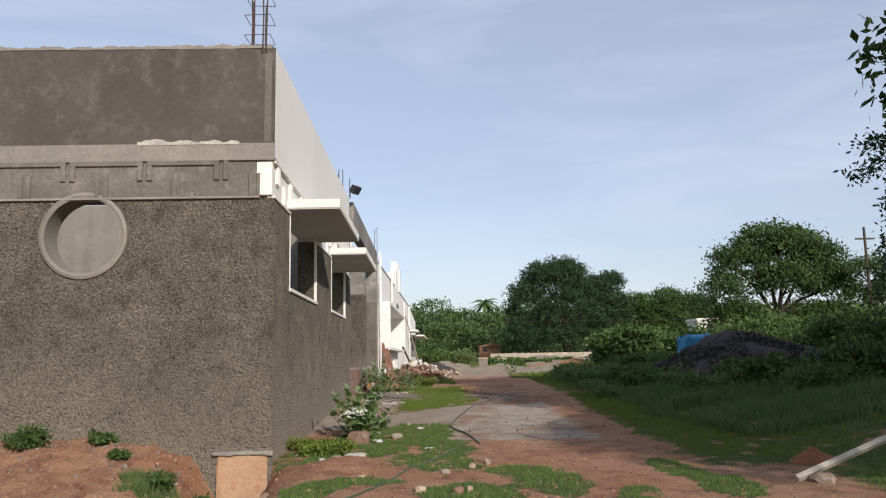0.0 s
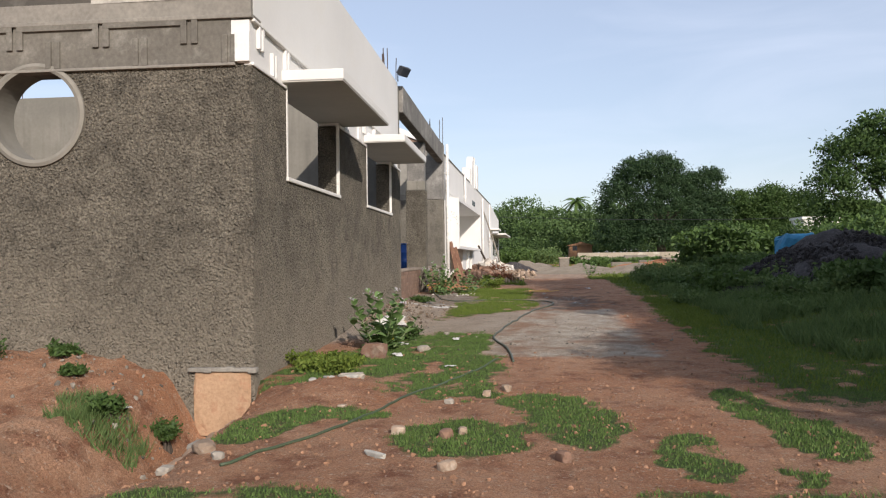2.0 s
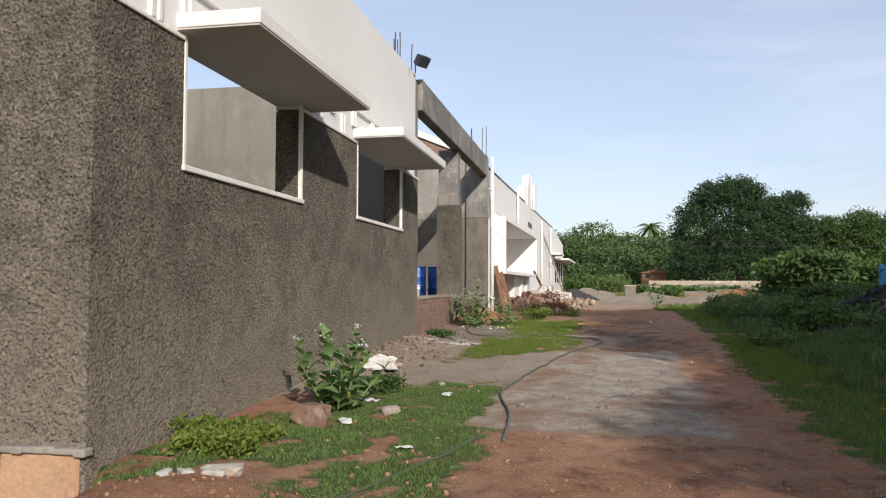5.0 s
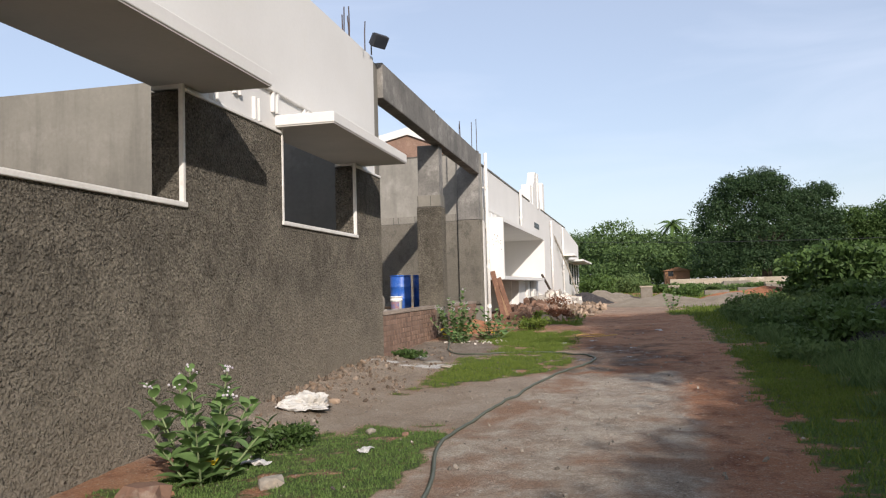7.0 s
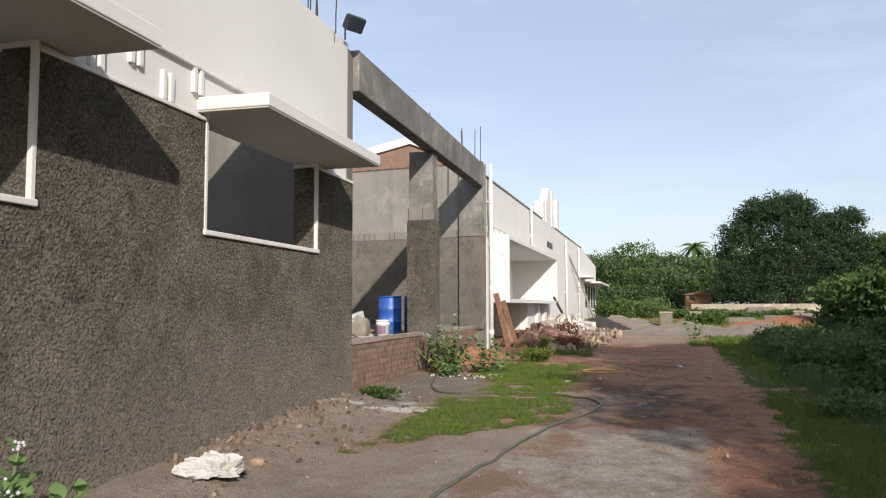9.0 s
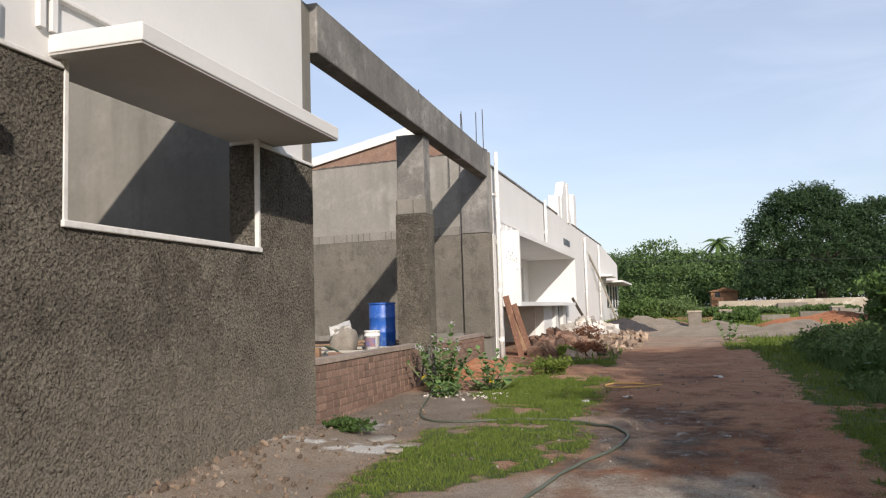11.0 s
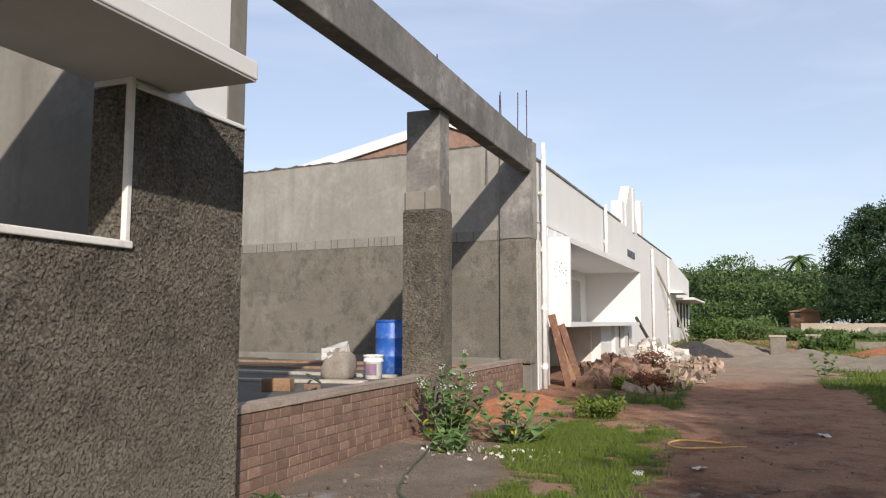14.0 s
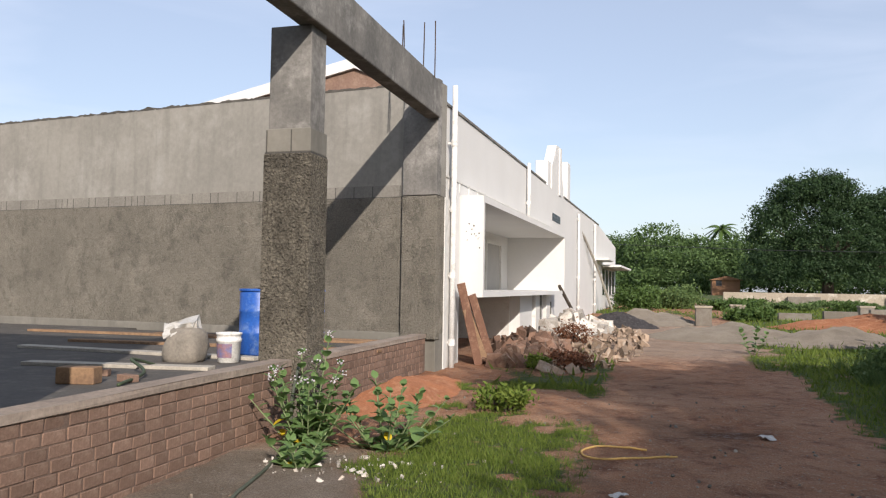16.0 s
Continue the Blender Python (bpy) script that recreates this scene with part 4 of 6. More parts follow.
# ---- low brick walls ----
def brick_wall(name, y0, y1, face, depth, z0, z1, seed, label):
    r = random.Random(seed)
    w = thing(name, (face, (y0 + y1) / 2, z0), label, "wall", kind="structure")
    bpy.context.view_layer.update()
    at_world(part("mortar_core", boxes((face - depth + 0.012, face - 0.007, y0, y1, z0 - 0.4, z1 - 0.07)), M_MORTAR, w), w)
    meshes = []
    for k in range(5):
        bm = boxes((-0.04, 0.0, 0.0, 0.185 + 0.012 * k, 0.0, 0.094), bev=0.007)
        for v in bm.verts:
            v.co += 0.006 * noise.noise_vector(v.co * 17 + Vector((k, 0, 0)))
        o = link_mesh("brick", bm, M_BRICK)
        meshes.append(o.data)
        bpy.data.objects.remove(o)
    z, row = z1 - 0.07 - 0.104, 0
    while z > z0 - 0.1:
        y = y0 - (0.1 if row % 2 else 0.02)
        while y < y1 - 0.05:
            k = r.randrange(5)
            length = 0.185 + 0.012 * k
            if y >= y0 - 0.001 and y + length <= y1 + 0.02:
                o = new("brick", meshes[k])
                o.parent = w
                o.matrix_parent_inverse = w.matrix_world.inverted()
                o.matrix_basis = pose(face + 0.008 * (r.random() - 0.5), y, z + 0.006 * (r.random() - 0.5), 1.5 * (r.random() - 0.5), 0, 1.5 * (r.random() - 0.5))
            y += length + 0.014
        z -= 0.104
        row += 1
    bm = boxes((face - depth - 0.01, face + 0.012, y0, y1, z1 - 0.07, z1))
    bmesh.ops.subdivide_edges(bm, edges=bm.edges, cuts=6)
    for v in bm.verts:
        v.co += Vector((0.014, 0, 0.014)) * noise.noise(v.co * 5)
    at_world(part("mortar_capping", bm, M_CAP, w, "rough mortar capping"), w)
    return w

# ---- the raised yard behind the low wall ----
yard = thing("raised_yard", (-9, 27, 1.0), "damp dark sand bed behind the low wall", "yard", kind="structure")
bm = boxes((-8, 6.28, -5.5, 4.92, -0.6, 0.36), (-8, 3.5, 4.92, 5.25, -0.6, 0.36), (-8, -0.5, 5.25, 5.8, -0.6, 0.36))
part("sand_bed", bm, M_DARKWATER, yard)
for i, (x, y, l, a) in enumerate(((-5.2, 29.2, 5.5, 3), (-5.6, 27.6, 4.2, -4), (-6.8, 30.9, 7.5, 0), (-4.6, 26.0, 2.4, 8), (-5.3, 31.2, 5.0, 1))):
    t = thing("plank", (x, y, 1.36), "weathered grey shuttering plank lying on sand", "plank", "planks in the yard", rz=a)
    part("board", boxes((-l / 2, l / 2, -0.11, 0.11, 0, 0.045), bev=0.006), M_WOOD_GREY if i % 2 else M_WOOD, t)


def drum(at, rz):
    t = thing("drum", at, "blue plastic storage drum, dusty and faded", "drum", "blue drums", rz=rz)
    R, H = 0.285, 0.96
    prof = [(R - 0.03, 0), (R, 0.03), (R, 0.3), (R + 0.012, 0.32), (R, 0.34), (R, 0.62), (R + 0.012, 0.64), (R, 0.66), (R, H - 0.06), (R - 0.02, H - 0.03)]
    part("body", lathe(prof), M_BLUE, t, smooth=True)
    part("rim", lathe([(R - 0.015, H - 0.035), (R + 0.012, H - 0.03), (R + 0.012, H), (R - 0.015, H), (R - 0.03, H - 0.02)]), M_BLUE, t)
    part("bung", lathe([(0.04, H - 0.02), (0.04, H + 0.01), (0.03, H + 0.015)], 12), M_BLACK, t)


drum((-3.92, 28.2, 1.36), 0)
drum((-3.36, 28.55, 1.36), 40)

bk = thing("bucket", (-3.72, 27.05, 1.36), "white plastic paint bucket with a printed label", "bucket")
bkb = part("body", lathe([(0.125, 0), (0.14, 0.01), (0.155, 0.27), (0.165, 0.275), (0.165, 0.31), (0.155, 0.315), (0.158, 0.36), (0.168, 0.365), (0.168, 0.39), (0.15, 0.39), (0.14, 0.3)]), M_BUCKET, bk, smooth=True)
bm = bmesh.new()
for k in range(14):
    a0, a1 = -2.6 + k * 0.13, -2.6 + (k + 1) * 0.13
    bm.faces.new([bm.verts.new((rr * math.cos(a), rr * math.sin(a), z)) for a, rr, z in ((a0, 0.1475, 0.07), (a1, 0.1475, 0.07), (a1, 0.157, 0.25), (a0, 0.157, 0.25))])
part("printed_label", bm, M_LABEL, bkb)

cs = thing("cement_bundle", (-4.3, 26.95, 1.36), "set cement lump with a torn white sack draped over", "sack")
o = part("lump", lump(3, 0.33, 0.28, 0.32, 0.25, 3), M_CEMENT, cs, smooth=True)
o.matrix_local = pose(0, 0, 0.2)
bm = lump(8, 0.27, 0.24, 0.15, 1.4, 3)
for v in bm.verts:
    v.co.z += 0.06 * noise.noise(v.co * 9)
o = part("torn_sack", bm, M_SACK, cs)
o.matrix_local = pose(-0.06, 0, 0.40, 10, -12, 20)
wb = thing("timber_block", (-3.95, 24.6, 1.36), "short sawn timber block, one end bright", "timber")
part("block", boxes((-0.2, 0.2, -0.09, 0.09, 0, 0.17), bev=0.01), M_WOOD, wb).matrix_local = pose(0, 0, 0, 0, 0, 12)
for at, rz in (((-4.2, 25.2, 1.36), 20), ((-3.6, 24.9, 1.36), -15)):
    t = thing("loose_brick", at, "loose red brick lying on damp sand", "brick", "loose bricks", rz=rz)
    part("brick", boxes((-0.11, 0.11, -0.055, 0.055, 0, 0.075), bev=0.008), M_BRICK, t)

brick_wall("low_brick_wall", 21.46, 26.40, -2.49, 0.23, 0.55, 1.50, 1, "low red brick wall with rough mortar capping")
brick_wall("low_brick_wall", 26.98, 31.82, -2.47, 0.23, 0.62, 1.50, 2, "low red brick plinth wall beside the column")


# ---- leaves and trees ----
def leaf_quads(centres, size, seed, flat=0.0):
    """Pointed leaf quads, one at each centre, turned at random."""
    r = np.random.default_rng(seed)
    n = len(centres)
    a = r.normal(size=(n, 3))
    a[:, 2] *= 1 - flat
    a /= np.linalg.norm(a, axis=1, keepdims=True)
    b = np.cross(a, r.normal(size=(n, 3)))
    b /= np.linalg.norm(b, axis=1, keepdims=True)
    s = size * r.uniform(0.6, 1.4, (n, 1))
    v = np.stack([centres - a * s, centres + b * s * 0.45, centres + a * s, centres - b * s * 0.45], 1).reshape(-1, 3)
    return v, np.arange(4 * n).reshape(-1, 4)


def crown_points(lobes, n_clumps, per, spread, seed, hollow=0.55):
    """Leaf places in clumps over the skins of several lobes (x, y, z, rx, ry, rz)."""
    r = np.random.default_rng(seed)
    lobes = np.array(lobes, float)
    wgt = (lobes[:, 3] * lobes[:, 5])
    pick = r.choice(len(lobes), n_clumps, p=wgt / wgt.sum())
    d = r.normal(size=(n_clumps, 3))
    d /= np.linalg.norm(d, axis=1, keepdims=True)
    d[:, 2] = np.where(d[:, 2] < -0.35, -d[:, 2], d[:, 2])
    rad = r.uniform(hollow, 1.06, (n_clumps, 1))
    c = lobes[pick, :3] + d * rad * lobes[pick, 3:]
    pts = c[:, None, :] + r.normal(size=(n_clumps, per, 3)) * spread * r.uniform(0.6, 1.4, (n_clumps, 1, 1)) * np.array([1, 1, 0.7])
    return pts.reshape(-1, 3)


def tree(at, label, lobes, trunk_h, trunk_r, n_clumps, per, spread, leaf, material, seed, category="tree"):
    t = thing("tree", at, label, category)
    r = random.Random(seed)
    bm = bmesh.new()
    tube(bm, [(0, 0, -0.4), (0.1 * trunk_r, 0, trunk_h * 0.5), (0.5 * trunk_r, 0.2 * trunk_r, trunk_h)], [trunk_r * 1.25, trunk_r, trunk_r * 0.75], 10)
    for lb in lobes:
        mid = Vector((lb[0] * 0.45, lb[1] * 0.45, trunk_h + (lb[2] - trunk_h) * 0.55))
        tube(bm, [(0.4 * trunk_r, 0, trunk_h * 0.85), mid, lb[:3], (lb[0] * 1.15, lb[1] * 1.15, lb[2] + 0.4 * lb[5])], [trunk_r * 0.5, trunk_r * 0.33, trunk_r * 0.18, trunk_r * 0.06], 7)
    part("trunk", bm, M_BARK, t)
    v, f4 = leaf_quads(crown_points(lobes, n_clumps, per, spread, seed), leaf, seed + 1)
    raw("crown", v, f4, material, t)
    return t


def lobes_for(seed, n, w, h0, h1, size):
    r = random.Random(seed)
    out = []
    for i in range(n):
        a = 2 * math.pi * i / n + r.random()
        k = 0.35 + 0.65 * r.random()
        z = h0 + (h1 - h0) * (1 - 0.75 * k * r.random())
        s = size * (0.75 + 0.5 * r.random())
        out.append((w * k * math.cos(a), w * k * math.sin(a), z - s * 0.5, s, s, s * 0.8))
    return out


# broad dark trees beyond the yard
tree((27, 150, 1.4), "huge dense dark green mango tree beyond the clearing",
     [(-3.5, 0, 14.2, 5.2, 6, 5.0), (0, 0, 15.6, 4.6, 5, 4.2), (-7.3, 0, 10.5, 4.2, 5, 5), (3.6, 0, 12.4, 4.4, 5, 4.4), (8.2, 0, 13.0, 3.6, 5, 4.0), (9.4, 0, 9, 3.6, 5, 4.2),
      (-8, 0, 4.5, 4.3, 5, 4.6), (2, -3, 8, 8, 6, 6), (8, 0, 5, 4.6, 6, 5), (-1, -4, 3.2, 9, 5, 3.6)],
     5, 0.8, 2700, 34, 0.5, 0.20, M_LEAF_DARK, 10)
tree((45.5, 152, 1.4), "round green tree beside the mango tree",
     [(-3.4, 0, 8.2, 4.2, 5, 4.4), (2.0, 0, 9.2, 4.0, 5, 4.2), (6.8, 0, 8.4, 4.4, 5, 4.2), (2, -2, 5, 7, 5, 5), (0, -3, 3, 8, 5, 3.4)], 4, 0.6, 1700, 26, 0.55, 0.22, M_LEAF_TREE, 11)
tree((26.4, 58, 1.4), "tall spreading rain tree with broad uneven crown",
     [(-2.6, 0, 6.6, 2.2, 3, 2.2), (-0.4, 0, 8.3, 2.2, 3, 1.9), (1.6, 0, 7.9, 2.2, 3, 1.9), (3.4, 0, 6.9, 2.0, 3, 1.8), (4.6, 1, 5.2, 2.0, 3, 1.7), (-4.2, -1, 4.4, 1.7, 2.5, 1.9), (0.5, -1.5, 5.4, 2.8, 2.5, 1.8),
      (-3.0, -1, 2.6, 2.6, 2.5, 1.5), (2.8, -1, 2.6, 2.8, 2.5, 1.4)],
     3.2, 0.35, 2100, 18, 0.32, 0.13, M_LEAF_TREE, 12)
tree((34, 56, 1.4), "flat-topped acacia with feathery foliage",
     [(-2, 0, 6.2, 3.6, 3, 0.9), (3, 0, 5.6, 4.0, 3, 0.9), (0, -1, 4.4, 4, 3, 1.0)], 3.0, 0.22, 800, 18, 0.36, 0.11, M_LEAF_TREE, 13)
# shade trees beside the track
for i, (x, y, hh) in enumerate(((17.5, -6.5, 9.0), (13.4, -1.4, 8.6), (14.8, 3.2, 9.5), (12.9, 7.6, 10.5), (13.0, 13.4, 11.0), (17.0, 10.5, 11.0), (13.4, 11.4, 8.5), (14.2, 2.2, 9.0))):
    tree((x, y, gz(x, y)), "large roadside tree with dense green crown", lobes_for(20 + i, 11, 2.3, 4.2, hh, 2.0), 3.0, 0.3, 1200, 22, 0.32, 0.15, M_LEAF_TREE, 30 + i)
# twig hanging towards the track
tw = thing("tree_branch", (12.95, 12.8, 3.9), "drooping leafy branch of the roadside tree", "branch")
bm = bmesh.new()
pts = []
for k in range(7):
    zz = 1.9 - 0.62 * k
    base = Vector((-3.9, 0.2 * k, 1.4))
    tip = Vector((-5.1 - 0.3 * math.sin(k * 1.7), 0.3 * math.cos(k), zz - 0.35))
    tube(bm, [(0, 0, 0), base, (base + tip) / 2 + Vector((0, 0, 0.35)), tip], [0.07, 0.03, 0.015, 0.006], 6)
    for s in np.linspace(0.55, 1.05, 60):
        p = base.lerp(tip, s)
        pts.append((p.x, p.y, p.z + 0.3 * (1 - s)))
part("limb", bm, M_BARK, tw)
pts = np.repeat(np.array(pts), 4, axis=0)
pts += np.random.default_rng(5).normal(size=pts.shape) * np.array([0.14, 0.14, 0.10])
v, f4 = leaf_quads(pts, 0.05, 6)
raw("leaves", v, f4, M_LEAF_DARK, tw)

# woods along the horizon
lob = []
r = random.Random(77)
for i in range(46):
    a = radians(-4 + 50 * i / 45)
    d = 190 + 25 * r.random()
    hh = 9.6 + 3.6 * r.random() + (0.8 if i < 14 else -0.2 if i > 26 else 0)
    w = 7 + 4 * r.random()
    lob.append((d * math.sin(a), d * math.cos(a), 1.4 + hh * 0.55, w, w, hh * 0.5))
    lob.append((d * math.sin(a) - 3, d * math.cos(a) - 12, 3.0, w, 4, 3.2))
    lob.append((d * math.sin(a) + 4, d * math.cos(a) - 8, 1.4 + hh * 0.3, w, w, hh * 0.4))
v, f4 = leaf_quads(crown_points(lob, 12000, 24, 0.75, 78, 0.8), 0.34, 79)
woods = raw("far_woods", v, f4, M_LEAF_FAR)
tagged(woods, "belt of mixed green trees closing the horizon", "woods", kind="stuff")
bm = bmesh.new()
for lb in lob[::3]:
    tube(bm, [(lb[0], lb[1], 0.5), (lb[0] + 0.3, lb[1], lb[2])], [0.4, 0.25], 6)
trunks = tagged(link_mesh("far_trunks", bm, M_BARK), "trunks of the far woods", "woods", kind="stuff")

# coconut palm
pm = thing("palm_tree", (14.9, 200, 1.5), "slender coconut palm above the woods", "palm tree")
bm = bmesh.new()
tube(bm, [(0, 0, -0.5), (0.4, 0, 8.5), (0.2, 0, 14.6)], [0.3, 0.22, 0.16], 8)
part("trunk", bm, M_BARK, pm)
for k in range(18):
    a = 2.4 * k
    el = 1.0 - 0.09 * k
    bm = bmesh.new()
    rows = []
    side, out = Vector((-math.sin(a), math.cos(a), 0)), Vector((math.cos(a), math.sin(a), 0))
    for i in range(25):
        q = i / 24
        c = out * 4.2 * q * math.cos(el * (1 - q * 0.4)) + Vector((0.2, 0, 14.6 + 4.0 * q * math.sin(el) - 2.6 * q * q))
        w = (0.85 if i % 2 else 0.25) * math.sin(math.pi * (0.1 + 0.88 * q)) ** 0.7
        rows.append([bm.verts.new(c + side * sg * w + out * 0.3 * w - Vector((0, 0, 0.5 * w))) if sg else bm.verts.new(c) for sg in (-1, 0, 1)])
    for p, q in zip(rows, rows[1:]):
        for j in (0, 1):
            bm.faces.new((p[j], p[j + 1], q[j + 1], q[j]))
    part("frond", bm, M_PALM, pm)


def bush(at, label, w, h, seed, n=260, leaf=0.07, material=None, group="", spread=0.16):
    t = thing("bush", at, label, "bush", group)
    spread = min(spread, 0.22 * h)
    r = random.Random(seed)
    bm = bmesh.new()
    lobes = []
    for k in range(7):
        a = 2 * math.pi * k / 7 + r.random()
        q = w * (0.25 + 0.5 * r.random())
        tip = (q * math.cos(a), q * math.sin(a), h * (0.5 + 0.4 * r.random()))
        tube(bm, [(0.08 * math.cos(a), 0.08 * math.sin(a), -0.15), (tip[0] * 0.5, tip[1] * 0.5, tip[2] * 0.65), tip], [0.03, 0.018, 0.006], 5)
        s = 0.42 * w * (0.7 + 0.6 * r.random())
        lobes.append((*tip, s, s, h * 0.3))
        lobes.append((tip[0] * 0.9, tip[1] * 0.9, h * 0.25, s, s, h * 0.28))
    part("stems", bm, M_BARK, t)
    v, f4 = leaf_quads(crown_points(lobes, n, 14, spread, seed, 0.3), leaf, seed)
    v[:, 2] = np.maximum(v[:, 2], 0.02)
    raw("foliage", v, f4, material or M_LEAF_BUSH, t)
    return t


# thicket on the far bank
r = random.Random(9)
for i, (x, y, w, h) in enumerate(((8.2, 18.5, 0.8, 0.5), (6.3, 23.2, 0.6, 0.4),
                                  (8.4, 29.0, 1.2, 0.4), (5.4, 26.3, 0.5, 0.25), (9.2, 36.5, 1.5, 1.3),
                                  (11.5, 39.5, 2.0, 1.3), (13.5, 44.0, 2.4, 1.5), (12.5, 49.0, 2.8, 2.2), (20.0, 53.0, 3.0, 2.4), (12.3, 30.0, 2.0, 1.3),
                                  (14.0, 25.5, 2.0, 1.6), (15.5, 35.0, 2.6, 1.9), (13.0, 20.0, 1.6, 1.2), (24.0, 50.0, 3.2, 2.6), (20.0, 40.0, 3.0, 2.0), (10.2, 17.0, 1.3, 0.7), (6.9, 22.4, 0.6, 0.3), (8.3, 20.4, 0.6, 0.4), (8.8, 33.5, 0.9, 1.4), (6.4, 25.2, 0.6, 0.4))):
    bush((x, y, gz(x, y)), "green thorn bush on the grassy bank", w * 1.1, h, 100 + i, 520, 0.085 if y < 33 else 0.11, M_LEAF_BUSH if i % 3 else M_LEAF_TREE, "bank thicket", 0.2)
for i, (x, y, w, h) in enumerate(((0.6, 66, 2.0, 1.7), (2.6, 69, 2.2, 1.8), (6.0, 68, 2.2, 0.9), (9.5, 70, 2.4, 0.7), (13, 69, 2.6, 0.7), (17, 71, 2.6, 0.8), (5.6, 55, 1.5, 0.8), (22, 70, 2.6, 0.9), (0.2, 74, 2.4, 2.2), (3.5, 78, 2.8, 2.0), (8, 80, 3.0, 0.8), (15, 82, 3.0, 0.6))):
    bush((x, y, gz(x, y)), "weedy green bush in the clearing", w * 0.75, h * 0.6, 200 + i, 200, 0.10, M_WEED if i % 2 else M_LEAF_BUSH, "clearing bushes", 0.26)
for i, (x, y, w, h) in enumerate(((-0.3, 28.3, 0.4, 0.3), (-0.6, 33.2, 0.3, 0.2))):
    bush((x, y, gz(x, y)), "weed tuft on the rubble strewn verge", w, h, 260 + i, 70, 0.04, M_GRASS, "verge weeds", 0.1)
r = random.Random(41)
for i in range(46):
    y = 15.5 + 21.0 * r.random()
    x = 4.9 + 0.035 * (y - 15) + 4.6 * r.random() ** 1.3
    h = 0.16 + 0.34 * r.random() * min(1.0, (x - 4.2) / 2.0)
    bush((x, y, gz(x, y) - 0.03), "dark weedy shrub on the shaded bank", 0.55 + 0.5 * r.random(), h, 500 + i, 120, 0.045 + 0.02 * r.random(), M_WEED if i % 4 else M_LEAF_BUSH, "bank weeds", 0.12)
bush((-0.4, 37.6, gz(-0.4, 37.6)), "dried red-brown bush among the rubble", 0.55, 0.55, 560, 110, 0.035, M_DRY, "", 0.1)
bush((-0.05, 33.6, gz(-0.05, 33.6)), "low dried brown weeds by the rubble", 0.6, 0.28, 561, 110, 0.035, M_DRY, "", 0.1)
# low weeds near the corner
bush((-1.75, 11.55, gz(-1.75, 11.55) - 0.02), "low leafy weed against the wall", 0.6, 0.17, 300, 260, 0.028, M_GRASS, "wall weeds", 0.09)
for i, (x, y, w, h) in enumerate(((-3.05, 9.55, 0.2, 0.16), (-3.35, 9.0, 0.22, 0.14), (-4.5, 10.15, 0.16, 0.14), (-4.1, 9.6, 0.12, 0.1))):
    bush((x, y, gz(x, y)), "small green weed growing on the trench side", w, h, 310 + i, 70, 0.03, M_LEAF_TREE, "trench weeds", 0.05)
bush((-5.4, 9.9, gz(-5.4, 9.9)), "small green weed on the red bank", 0.3, 0.22, 302, 80, 0.03, M_LEAF_TREE, "trench weeds", 0.05)
bush((-1.8, 21.2, gz(-1.8, 21.2)), "dusty weed at the wall foot", 0.28, 0.13, 303, 90, 0.03, M_LEAF_TREE, "wall weeds", 0.06)
bush((-1.35, 14.6, gz(-1.35, 14.6)), "dusty green creeping weed by the wall", 0.5, 0.18, 304, 110, 0.03, M_LEAF_TREE, "wall weeds", 0.07)


# ---- milkweed shrubs with big opposite leaves ----
def leaf_mesh(name, L, Wd, material):
    bm = bmesh.new()
    rows = []
    for i in range(7):
        s = i / 6
        w = Wd * math.sin(math.pi * min(1, 0.06 + 0.94 * s) ** 0.8) * 0.5 + 0.002
        rows.append([bm.verts.new((s * L, k * w, 0.05 * L * math.sin(s * 3) + abs(k) * 0.22 * w - 0.16 * L * s * s)) for k in (-1, 0, 1)])
    for a, b in zip(rows, rows[1:]):
        for k in (0, 1):
            bm.faces.new((a[k], a[k + 1], b[k + 1], b[k]))
    o = link_mesh(name, bm, material, True)
    me = o.data
    bpy.data.objects.remove(o)
    return me


LEAVES = [leaf_mesh("leaf", 0.20 + 0.02 * k, 0.14 + 0.012 * k, M_LEAF_CAL) for k in range(3)]
LEAF_Y = leaf_mesh("leaf", 0.2, 0.12, M_LEAF_YEL)


